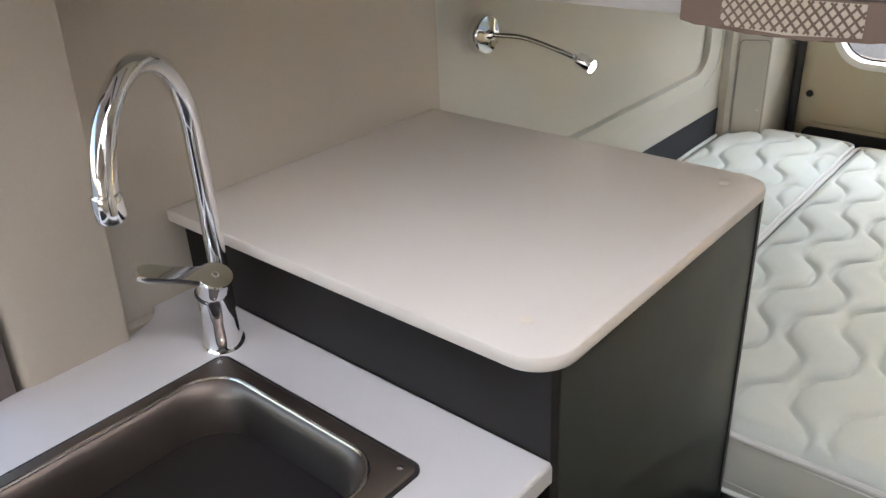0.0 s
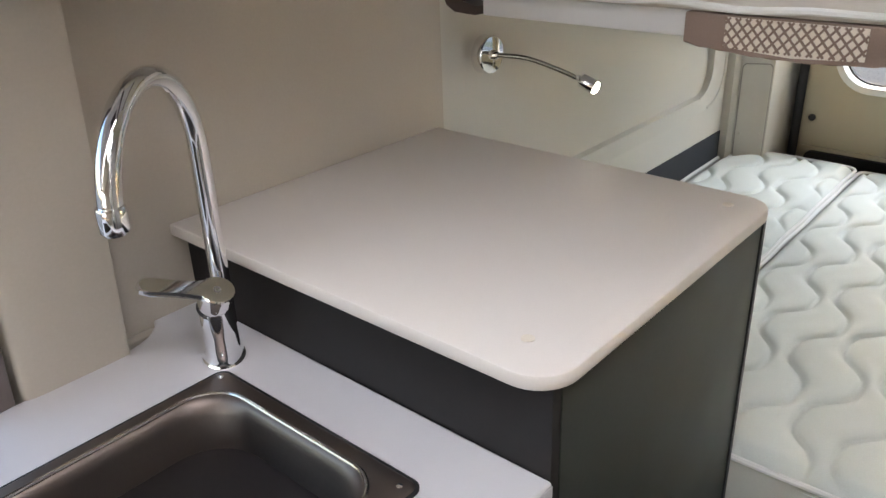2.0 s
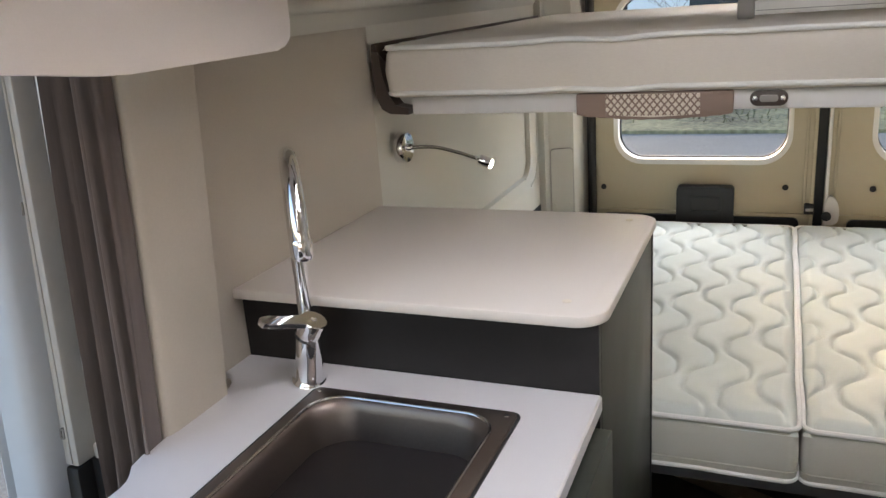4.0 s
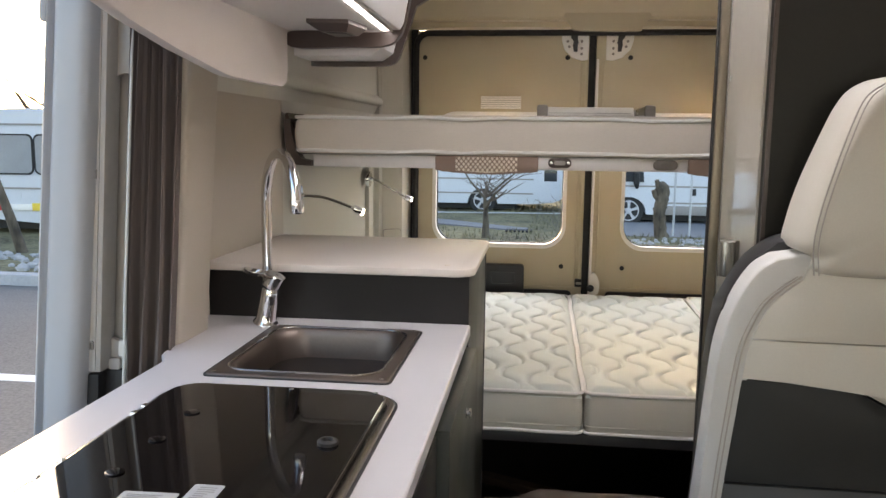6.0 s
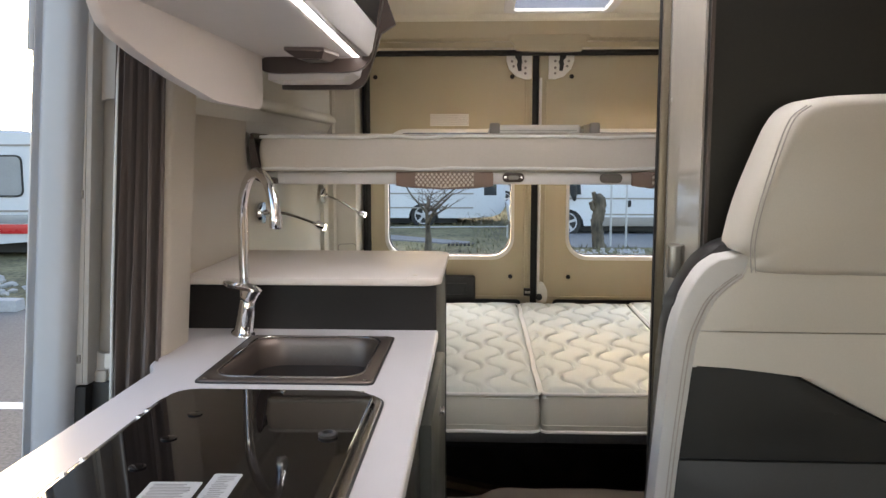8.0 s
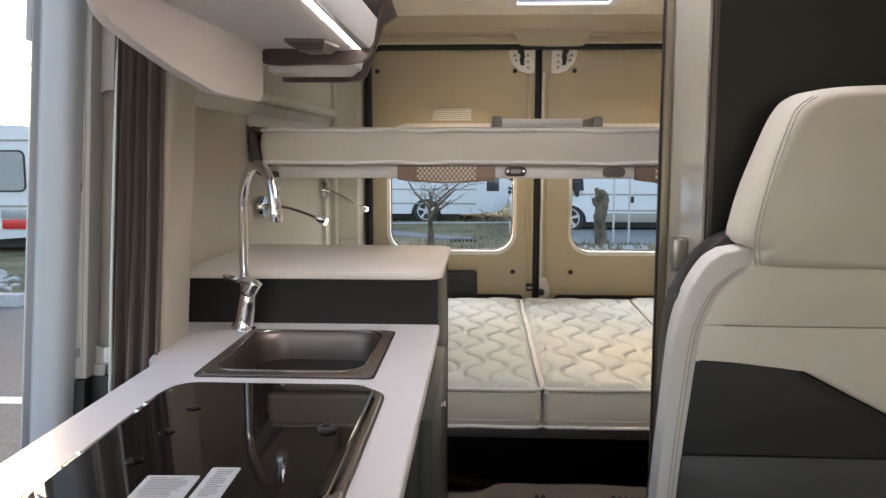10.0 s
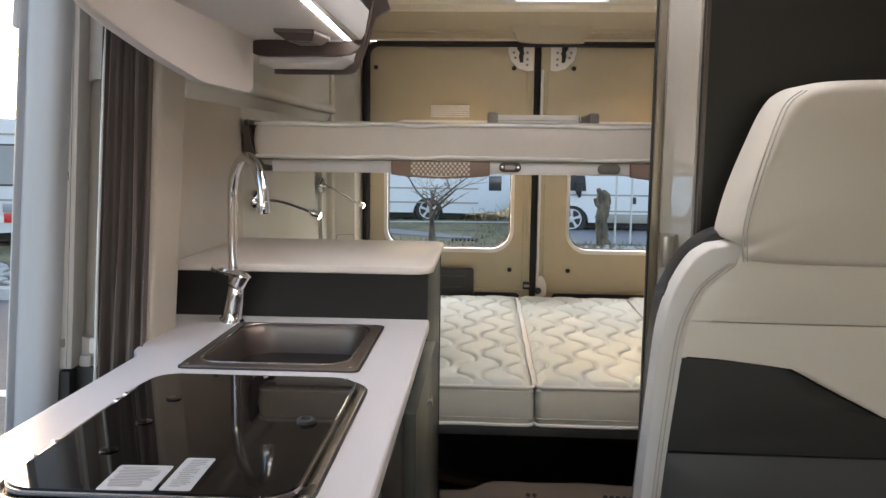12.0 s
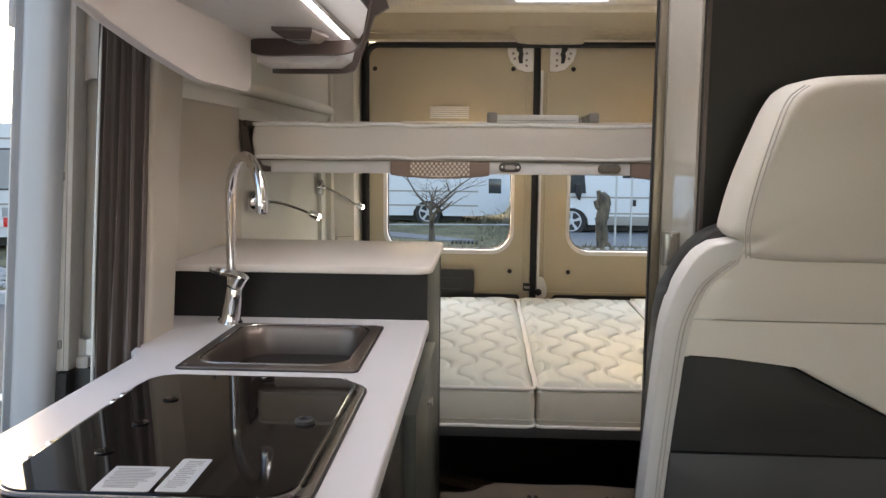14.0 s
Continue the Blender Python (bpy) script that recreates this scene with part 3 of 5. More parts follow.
part("flange_rib", leaned(box(-1.046, -1.043, 0.4455, 0.449, 0.85, 1.95)), M_JAMB, strip)
for z in (0.899, 1.228):
    part("clip", leaned(ring(rounded(-1.055, -1.047, z - 0.009, z + 0.009, 0.003, 3), rounded(-1.0525, -1.0495, z - 0.006, z + 0.006, 0.0015, 3), "y", 0.444, 0.449)), M_GREYPL, strip)
part("lower_seal", leaned(box(-1.070, -1.036, 0.447, 0.50, -0.2, 0.842, 0.004)), M_BLACK, slider)
part("inner_panel", leaned(plate_with_hole((-1.052, -0.93, 0.84, 1.95), (-1.040, -0.985, 0.90, 1.415), 0.022, "y", 0.486, 0.499)), M_JAMB, slider)
part("inner_back", leaned(box(-1.06, -0.93, 0.512, 0.52, 0.60, 1.95)), M_JAMB, slider)
part("bracket", leaned(box(-1.012, -0.975, 0.472, 0.486, 0.872, 0.905, 0.004)), M_PLASTERWHITE, slider)
part("bracket", leaned(box(-1.035, -1.008, 0.476, 0.486, 0.842, 0.868, 0.006)), M_JAMB, slider)
part("lower_box", leaned(box(-1.05, -0.93, 0.475, 0.50, 0.5, 0.845, 0.006)), M_BLACKPL, slider)
structure("trim_wall_foot", box(-0.961, -0.942, 0.613, 0.668, 0.0, 0.893, 0.004), M_WALL, "beige moulding at the foot of the wall", "trim")

# curtain gathered at the post
drape = thing("curtain", (-0.945, 0.46, 0.68), "gathered dark taupe curtain at the side door", "curtain")
def pleats(z, off):
    pts = []
    for k in range(61):
        u = k / 60
        x = -0.983 + 0.094 * u + 0.07 * (z - 1.22)
        y = 0.446 + 0.019 * math.sin(2 * math.pi * 3.7 * u + 0.5 * math.sin(z * 3)) + 0.005 * math.sin(2 * math.pi * 11 * u + z * 2)
        pts.append((x + off * 0.3 + 0.004 * math.sin(z * 4 + u * 5), y + off, z))
    return pts
zs = [0.68 + 1.03 * k / 14 for k in range(15)]
cl = bmesh.new()
grid = [[cl.verts.new(p) for p in pleats(z, 0)] + [cl.verts.new(p) for p in pleats(z, 0.004)][::-1] for z in zs]
for a, b in zip(grid, grid[1:]):
    for i in range(len(a)):
        cl.faces.new((a[i], a[(i + 1) % len(a)], b[(i + 1) % len(a)], b[i]))
part("cloth", cl, M_CURTAIN, drape, smooth=80)
part("hem", tube([(-1.022, 0.446, 0.68), (-1.009, 0.447, 0.87), (-0.998, 0.443, 1.02), (-0.986, 0.446, 1.2), (-0.967, 0.443, 1.45), (-0.950, 0.447, 1.71)], 0.0032, 8), M_PIPING, drape)

# ================= overhead cabinets =================
# the padded fascia along the door header
fascia = [(0.640, 1.80), (0.640, 1.432), (0.636, 1.412), (0.622, 1.402), (0.60, 1.3995), (0.345, 1.3985), (0.31, 1.4005), (0.134, 1.4225), (0.007, 1.4435), (-0.058, 1.455), (-0.085, 1.466), (-0.104, 1.487), (-0.115, 1.52), (-0.12, 1.56), (-0.122, 1.80)]
fas = prism(fascia, "x", -0.756, -0.738, 0.005)
fo = tagged(part("wall_fascia", fas, M_FASCIA, None), "pale padded fascia above the side door", "fascia", "", "structure")
structure("wall_header_fill", prism(smooth_outline([(0.634, 1.80), (0.634, 1.70), (0.33, 1.70), (0.05, 1.72), (-0.02, 1.74), (-0.03, 1.80)], 2), "x", -1.0, -0.757), M_FASCIA, "padded header over the side door", "wall")
structure("wall_header_front", box(-1.0, -0.745, -1.15, -0.03, 1.80, 1.925), M_FASCIA, "header above the side door opening", "wall")

overhead = thing("overhead_cabinet", (-0.62, -0.2, 1.51), "overhead kitchen cabinet with dark doors and a light strip", "cabinet")
part("bottom", box(-0.738, -0.513, -1.1, 0.648, 1.513, 1.53), M_WHITE, overhead)
part("back", box(-0.955, -0.745, -0.02, 0.648, 1.80, 1.925), M_WHITE, overhead)
rail = prism([(-0.512, 1.513), (-0.504, 1.525), (-0.495, 1.572), (-0.505, 1.574), (-0.522, 1.53)], "y", -1.1, 0.648)
part("rail", rail, M_WHITE, overhead)
led = part("light_strip", prism([(-0.5435, 0.632), (-0.5300, 0.632), (-0.4845, -1.1), (-0.4985, -1.1)], "z", 1.5095, 1.5135), M_LED, overhead, "glowing strip light")
part("light_channel", prism([(-0.5285, 0.64), (-0.5250, 0.64), (-0.4795, -1.1), (-0.483, -1.1)], "z", 1.5075, 1.513), M_WHITE, overhead)
for k in range(3):
    y0, y1 = -1.1 + k * 0.585, -0.52 + k * 0.585
    door = part("door", prism([(-0.505, 1.579), (-0.495, 1.577), (-0.475, 1.70), (-0.452, 1.90), (-0.47, 1.90)], "y", y0, min(y1, 0.648)), M_DARK, overhead)
gable = smooth_outline([(-0.735, 1.512), (-0.62, 1.510), (-0.555, 1.509), (-0.530, 1.518), (-0.518, 1.545), (-0.498, 1.63), (-0.475, 1.75), (-0.455, 1.915), (-0.437, 1.915), (-0.458, 1.75), (-0.481, 1.63), (-0.500, 1.535), (-0.514, 1.499), (-0.545, 1.482), (-0.62, 1.480), (-0.735, 1.481)], 4)
part("gable", prism(gable, "y", 0.648, 0.668), M_BROWN, overhead)
part("gable_panel", box(-0.735, -0.52, 0.652, 0.662, 1.50, 1.92), M_WHITE, overhead)
lamp_top = [(-0.655, 0.487), (-0.580, 0.500), (-0.566, 0.592), (-0.640, 0.606)]
lamp_low = [(-0.636, 0.512), (-0.588, 0.520), (-0.580, 0.580), (-0.626, 0.590)]
speaker = part("speaker", lofted([[(x, y, 1.513) for x, y in lamp_top], [(x, y, 1.506) for x, y in lamp_top], [(x, y, 1.493) for x, y in lamp_low]]), M_BROWN, overhead, "dark loudspeaker grille", smooth=20)
part("grille", prism([(-0.628, 0.522), (-0.594, 0.528), (-0.588, 0.573), (-0.620, 0.580)], "z", 1.4915, 1.4932), M_BLACKPL, speaker)

shelf = thing("end_cabinet", (-0.63, 0.75, 1.46), "short overhead cabinet with a white underside and dark edges", "cabinet")
part("body", prism([(-0.735, 1.466), (-0.575, 1.466), (-0.552, 1.482), (-0.535, 1.55), (-0.485, 1.70), (-0.46, 1.92), (-0.735, 1.92)], "y", 0.670, 0.795), M_WHITE, shelf)
gable2 = [(-0.735, 1.915), (-0.735, 1.456)] + smooth_outline([(-0.715, 1.455), (-0.62, 1.455), (-0.565, 1.457), (-0.542, 1.470), (-0.524, 1.515), (-0.510, 1.560), (-0.502, 1.582)], 4, False) + [(-0.469, 1.603), (-0.490, 1.66), (-0.49, 1.915)]
part("gable", prism(gable2, "y", 0.795, 0.812), M_BROWN, shelf)

# ================= kitchen =================
base = thing("kitchen_unit", (-0.65, -0.1, 0.0), "kitchen base unit with dark laminated doors", "cabinet")
part("carcass", box(-0.868, -0.392, -1.0, 0.735, 0.0, 0.845), M_DARK, base)
for y0, y1 in ((-0.98, -0.535), (-0.53, -0.07), (-0.065, 0.212)):
    part("door", box(-0.391, -0.374, y0, y1, 0.09, 0.848, 0.002), M_DARK, base)
prouddoor = part("door", box(-0.391, -0.354, 0.220, 0.733, 0.06, 0.852, 0.002), M_GREEN, base)
lockp = part("lock", lathe([(0.010, 0.0), (0.010, 0.003), (0.006, 0.004), (0.006, 0.007), (0.010, 0.008), (0.010, 0.011), (0.004, 0.012)], (-0.355, 0.487, 0.790), (1, 0, 0), 16), M_CHROME, prouddoor)

# worktop with an opening for the sink
def slab(faces, z0, z1, bev=0.0):
    bm = bmesh.new()
    seen = {}
    def v(p):
        key = (round(p[0], 4), round(p[1], 4))
        if key not in seen:
            seen[key] = bm.verts.new((p[0], p[1], z1))
        return seen[key]
    tops = [bm.faces.new([v(p) for p in f]) for f in faces]
    res = bmesh.ops.extrude_face_region(bm, geom=tops)
    vs = [g for g in res["geom"] if isinstance(g, bmesh.types.BMVert)]
    bmesh.ops.translate(bm, vec=(0, 0, z0 - z1), verts=vs)
    return bm

SX0, SX1, SY0, SY1 = -0.763, -0.479, 0.304, 0.643
LE = -0.890
left_rear = [(LE, 0.36), (LE - 0.003, 0.375), (LE - 0.010, 0.388), (-0.912, 0.405), (-0.917, 0.43), (-0.917, 0.59), (-0.919, 0.61), (-0.923, 0.628)]
faces = [
    [(-0.366, -1.0), (-0.368, SY0), (SX1, SY0), (SX0, SY0), (LE, SY0), (LE, -1.0)],
    [(SX0, SY0), (SX0, SY1), (-0.929, SY1)] + list(reversed(left_rear)) + [(LE, SY0)],
    [(-0.368, SY0), (-0.370, SY1), (SX1, SY1), (SX1, SY0)],
    [(-0.370, SY1), (-0.371, 0.742), (-0.962, 0.742), (-0.962, 0.672), (-0.950, 0.666), (-0.942, 0.659), (-0.935, 0.651), (-0.929, SY1), (SX0, SY1), (SX1, SY1)],
]
worktop = thing("worktop", (-0.63, 0.0, 0.874), "white laminated kitchen worktop with a thin edge band", "worktop")
top_ = part("slab", slab(faces, 0.874, 0.900), M_COUNTER, worktop)
wb = top_.modifiers.new("edge", 'BEVEL')
wb.width, wb.segments, wb.limit_method, wb.angle_limit = 0.003, 2, 'ANGLE', radians(50)
part("edge_band", prism([(-0.3655, -1.0), (-0.3705, 0.740), (-0.3695, 0.740), (-0.3645, -1.0)], "z", 0.877, 0.897), M_COUNTER, worktop)

# sink
sink = thing("sink", (-0.625, 0.475, 0.9), "brushed steel sink set in the white worktop", "sink")
loops = []
RX0, RX1, RY0, RY1 = -0.782, -0.464, 0.289, 0.657
for dx, z, r in ((0.0, 0.900, 0.012), (0.001, 0.9035, 0.012), (0.004, 0.905, 0.012), (0.016, 0.9045, 0.035), (0.020, 0.9065, 0.045), (0.024, 0.9055, 0.05), (0.028, 0.900, 0.055), (0.031, 0.888, 0.06), (0.033, 0.850, 0.062), (0.036, 0.812, 0.065), (0.041, 0.787, 0.068), (0.050, 0.769, 0.072), (0.064, 0.757, 0.074), (0.084, 0.750, 0.066), (0.110, 0.7475, 0.045), (0.140, 0.7470, 0.017)):
    loops.append([(x, y, z) for x, y in rounded(RX0 + dx, RX1 - dx, RY0 + dx, RY1 - dx, r, 8)])
part("bowl", lofted(loops, cap0=False), M_STEEL, sink, smooth=60)
part("rim_edge", ring(rounded(RX0 - 0.003, RX1 + 0.003, RY0 - 0.003, RY1 + 0.003, 0.014, 8), rounded(RX0 + 0.001, RX1 - 0.001, RY0 + 0.001, RY1 - 0.001, 0.012, 8), "z", 0.8995, 0.9025), M_BLACK, sink)
part("bead", tube([(x, y, 0.9058) for x, y in rounded(RX0 + 0.022, RX1 - 0.022, RY0 + 0.022, RY1 - 0.022, 0.048, 8)] + [(RX1 - 0.070, RY0 + 0.022, 0.9058)], 0.0028, 8), M_STEELRIM, sink)
part("drain", lathe([(0.030, 0.0), (0.030, 0.002), (0.022, 0.003), (0.018, 0.0), (0.004, -0.002)], (-0.625, 0.475, 0.7478), (0, 0, 1), 20), M_STEELRIM, sink)
for x, y in ((RX0 + 0.013, RY1 - 0.013), (RX1 - 0.014, RY1 - 0.015), (RX1 - 0.014, RY0 + 0.014), (RX0 + 0.014, RY0 + 0.014)):
    part("screw", lathe([(0.0035, 0.0), (0.0035, 0.001), (0.002, 0.0016)], (x, y, 0.9045), (0, 0, 1), 12), M_CHROME, sink)

# mixer tap
tap = thing("mixer_tap", (-0.803, 0.684, 0.9), "chrome swan-neck mixer tap with a single lever", "tap")
TB = Vector((-0.808, 0.677, 0.9))
STEM = Vector((-0.806, 0.688, 0.945))
part("body", lathe([(0.0275, 0.0), (0.0275, 0.004), (0.0255, 0.007), (0.0215, 0.012), (0.0205, 0.05), (0.0195, 0.082), (0.0175, 0.085), (0.0175, 0.089), (0.0195, 0.091)], TB, (0.215, -0.135, 1), 32), M_CHROME, tap, smooth=50)
HUB = Vector((-0.788, 0.664, 0.990))
lev = Vector((-0.036, -0.060, 0.020)).normalized()
up_ = Vector((0.36, -0.17, 0.92))
up_ = (up_ - lev * up_.dot(lev)).normalized()
sid = up_.cross(lev)
hubpts = [(0.0205 * math.cos(a), 0.0205 * math.sin(a)) for a in (radians(d_) for d_ in range(35, 326, 15))]
blade = hubpts + [(0.030, -0.0105), (0.045, -0.0098), (0.072, -0.0112), (0.083, -0.0085), (0.087, 0.0), (0.083, 0.0085), (0.072, 0.0112), (0.045, 0.0098), (0.030, 0.0105)]
def on_lever(u, w, z):
    return tuple(HUB + lev * u + sid * w + up_ * z)
part("cap", lathe([(0.0165, -0.010), (0.0185, -0.004), (0.0195, 0.003), (0.0195, 0.016)], HUB, up_, 32), M_CHROME, tap)
part("lever", lofted([[on_lever(u, w, 0.0155) for u, w in blade], [on_lever(u, w, 0.0215) for u, w in blade], [on_lever(u * 0.97, w * 0.93, 0.0232) for u, w in blade]]), M_CHROME, tap, smooth=35)
mark = [(0.0042 * math.cos(a), 0.0042 * math.sin(a)) for a in (2 * math.pi * k / 16 for k in range(16))]
part("cap_mark", lofted([[on_lever(u, w, 0.0230) for u, w in mark], [on_lever(u, w, 0.0237) for u, w in mark], [on_lever(u * 0.7, w * 0.7, 0.0237) for u, w in mark], [on_lever(u * 0.7, w * 0.7, 0.0230) for u, w in mark]], False, False), M_GREYPL, tap)
part("cap_seam", lathe([(0.0180, -0.0115), (0.0192, -0.0105), (0.0180, -0.0095)], HUB, up_, 32), M_BLACKPL, tap)
sp_dir = Vector((-0.688 - STEM.x, 0.523 - STEM.y, 0)).normalized()
reach = (Vector((-0.688, 0.523, 0)) - Vector((STEM.x, STEM.y, 0))).length
S0 = STEM
R = reach / 2
pts = [S0, S0 + Vector((0, 0, 0.1)), S0 + Vector((0, 0, 0.2))]
top = 1.267 - R
for k in range(0, 25):
    a = math.pi * k / 24
    p = S0 + sp_dir * (R - R * math.cos(a))
    pts.append(Vector((p.x, p.y, top + R * math.sin(a))))
end = pts[-1]
pts += [Vector((end.x, end.y, 1.175))]
part("spout", tube(pts, 0.0112, 20), M_CHROME, tap, smooth=60)
part("aerator", lathe([(0.0122, 0.0), (0.0132, 0.002), (0.0132, 0.022), (0.0118, 0.024), (0.0105, 0.026)], (end.x, end.y, 1.181), (0, 0, -1), 24), M_CHROME, tap)

# hob with a glass lid
hob = thing("gas_hob", (-0.615, 0.0, 0.9), "gas hob under a closed black glass lid with a steel frame", "hob")
HX0, HX1, HY0, HY1 = -0.800, -0.432, -0.263, 0.229
loops = []
for dx, z in ((0.0, 0.900), (0.0005, 0.9035), (0.003, 0.9055), (0.009, 0.9055), (0.012, 0.9035)):
    loops.append([(x, y, z) for x, y in rounded(HX0 + dx, HX1 - dx, HY0 + dx, HY1 - dx, 0.055 - dx, 8)])
part("frame", lofted(loops, cap0=False), M_HOBFRAME, hob, smooth=50)
part("gasket", ring(rounded(HX0 - 0.003, HX1 + 0.003, HY0 - 0.003, HY1 + 0.003, 0.058, 8), rounded(HX0 + 0.001, HX1 - 0.001, HY0 + 0.001, HY1 - 0.001, 0.054, 8), "z", 0.8995, 0.9022), M_BLACK, hob)
loops = []
for dx, z in ((0.016, 0.9035), (0.0155, 0.911), (0.0175, 0.9135)):
    loops.append([(x, y, z) for x, y in rounded(HX0 + dx, HX1 - dx, HY0 + dx, HY1 - dx, 0.042, 8)])
lid = part("glass_lid", lofted(loops), M_HOB, hob, "black glass lid", smooth=30)
part("lid_edge", ring(rounded(HX0 + 0.0145, HX1 - 0.0145, HY0 + 0.0145, HY1 - 0.0145, 0.043, 8), rounded(HX0 + 0.0155, HX1 - 0.0155, HY0 + 0.0155, HY1 - 0.0155, 0.042, 8), "z", 0.906, 0.9115), M_STEELRIM, hob)
for y in (0.098, 0.067, -0.107, -0.157):
    part("hinge", box(HX0 + 0.009, HX0 + 0.018, y - 0.006, y + 0.006, 0.905, 0.9145, 0.002), M_CHROME, hob)
ringk = part("bumper", lathe([(0.0135, 0.0), (0.0135, 0.004), (0.011, 0.006), (0.0075, 0.006), (0.006, 0.002)], (-0.486, -0.008, 0.9135), (0, 0, 1), 24), M_BLACK, lid)
for y in (0.076, -0.028, -0.132):
    part("lid_fixing", lathe([(0.011, 0.0), (0.011, 0.0015), (0.009, 0.002)], (-0.705, y, 0.9135), (0, 0, 1), 20), M_HOB, lid)
for x, y in ((HX1 - 0.035, HY1 - 0.028), (-0.60, HY1 - 0.028)):
    part("lid_screw", lathe([(0.004, 0.0), (0.004, 0.001), (0.002, 0.0015)], (x, y, 0.9135), (0, 0, 1), 12), M_CHROME, lid)


def sticker(x0, x1, y0, y1, turn, rows):
    ob = thing("label", ((x0 + x1) / 2, (y0 + y1) / 2, 0.9135), "silver grey printed label on the black glass lid", "label", "labels on the hob lid")
    c, s_ = math.cos(turn), math.sin(turn)
    mx, my = (x0 + x1) / 2, (y0 + y1) / 2
    def P(u, w, z):
        return (mx + c * u - s_ * w, my + s_ * u + c * w, z)
    w2, h2 = (x1 - x0) / 2, (y1 - y0) / 2
    part("sheet", lofted([[P(u, w, 0.9136) for u, w in rounded(-w2, w2, -h2, h2, 0.003, 3)], [P(u, w, 0.9142) for u, w in rounded(-w2, w2, -h2, h2, 0.003, 3)]]), M_LABEL, ob)
    rng = random.Random(rows)
    for k in range(rows):
        yy = h2 - 0.008 - k * (2 * h2 - 0.014) / rows
        a = -w2 + 0.005 + rng.random() * 0.004
        b = w2 - 0.006 - rng.random() * w2 * 0.5
        part("print_line", lofted([[P(u, w, 0.9142) for u, w in ((a, yy - 0.0008), (b, yy - 0.0008), (b, yy + 0.0008), (a, yy + 0.0008))], [P(u, w, 0.9146) for u, w in ((a, yy - 0.0008), (b, yy - 0.0008), (b, yy + 0.0008), (a, yy + 0.0008))]]), M_INK, ob)


sticker(-0.668, -0.605, -0.244, -0.175, 0.03, 13)
sticker(-0.599, -0.564, -0.241, -0.148, 0.02, 15)

# tall cabinet behind the worktop
tall = thing("tall_cabinet", (-0.66, 1.0, 0.0), "dark grey cabinet with a white laminated top", "cabinet")
part("front_panel", box(-0.962, -0.3735, 0.7425, 0.756, 0.80, 1.0058), M_DARK, tall)
part("body", box(-0.961, -0.392, 0.756, 1.238, 0.0, 1.0055), M_DARK, tall)
part("side_panel", box(-0.391, -0.373, 0.758, 1.236, 0.0, 1.0058, 0.0015), M_GREEN, tall)
part("rear_edge", box(-0.392, -0.371, 1.237, 1.245, 0.0, 1.005), M_BLACKPL, tall)
topo = [(-0.962, 0.721)] + [(-0.407 + 0.045 * math.sin(radians(a)), 0.766 - 0.045 * math.cos(radians(a))) for a in range(0, 91, 10)] + [(-0.402 + 0.04 * math.cos(radians(a)), 1.212 + 0.04 * math.sin(radians(a))) for a in range(0, 91, 10)] + [(-0.957, 1.252)]
def drawn_in(points, d):
    """An outline pulled in towards its middle."""
    xs, ys = [p[0] for p in points], [p[1] for p in points]
    cx, cy = (min(xs) + max(xs)) / 2, (min(ys) + max(ys)) / 2
    return [(cx + (x - cx) * (1 - 2 * d / (max(xs) - min(xs))), cy + (y - cy) * (1 - 2 * d / (max(ys) - min(ys)))) for x, y in points]


part("top", lofted([[(x, y, z) for x, y in drawn_in(topo, d)] for d, z in ((0.003, 1.0062), (0.0008, 1.0074), (0.0, 1.0095), (0.0, 1.0205), (0.0008, 1.0226), (0.003, 1.024))]), M_TOP, tall, smooth=35)
for x, y in ((-0.425, 0.775), (-0.41, 1.205)):
    part("cover_cap", lathe([(0.007, 0.0), (0.007, 0.0008), (0.005, 0.001)], (x, y, 1.024), (0, 0, 1), 16), M_MESHBACK, tall)

# ================= reading lamps =================
def reading_lamp(base_c, knuckle, tip, bow):
    b, k, t = Vector(base_c), Vector(knuckle), Vector(tip)
    lamp = thing("reading_lamp", base_c, "chrome gooseneck reading lamp on the side lining, lit", "wall lamp", "reading lamps")
    part("base", lathe([(0.035, 0.0), (0.035, 0.019), (0.033, 0.022), (0.012, 0.024)], b, (1, 0, 0), 32), M_CHROME, lamp, smooth=45)
    part("joint", lathe([(0.009, 0.0), (0.009, 0.012), (0.006, 0.016)], b + Vector((0.018, 0, 0)), (1, 0.15, 0), 16), M_CHROME, lamp)
    a = b + Vector((0.03, 0.003, 0))
    m1 = a.lerp(k, 0.35) + Vector((0, 0, bow))
    arm = smooth_outline([tuple(a), tuple(m1), tuple(a.lerp(k, 0.7) + Vector((0, 0, bow * 0.7))), tuple(k)], 8, False)
    part("arm", tube(arm, 0.0042, 10), M_ARM, lamp)
    d_ = (t - k).normalized()
    head_ = part("head", lathe([(0.005, -0.012), (0.006, -0.004), (0.0118, 0.0), (0.0125, 0.003), (0.0125, 0.026), (0.0115, 0.028)], k, d_, 20), M_CHROME, lamp)
    part("lens", lathe([(0.0112, 0.0), (0.0112, 0.003), (0.009, 0.006), (0.004, 0.0075)], k + d_ * 0.0275, d_, 16), M_BULB, lamp, "glowing lamp lens")
    return lamp


reading_lamp((-0.970, 1.40, 1.124), (-0.800, 1.467, 1.084), (-0.772, 1.474, 1.071), 0.010)
reading_lamp((-0.970, 2.405, 1.126), (-0.818, 2.517, 1.043), (-0.795, 2.529, 1.034), 0.006)

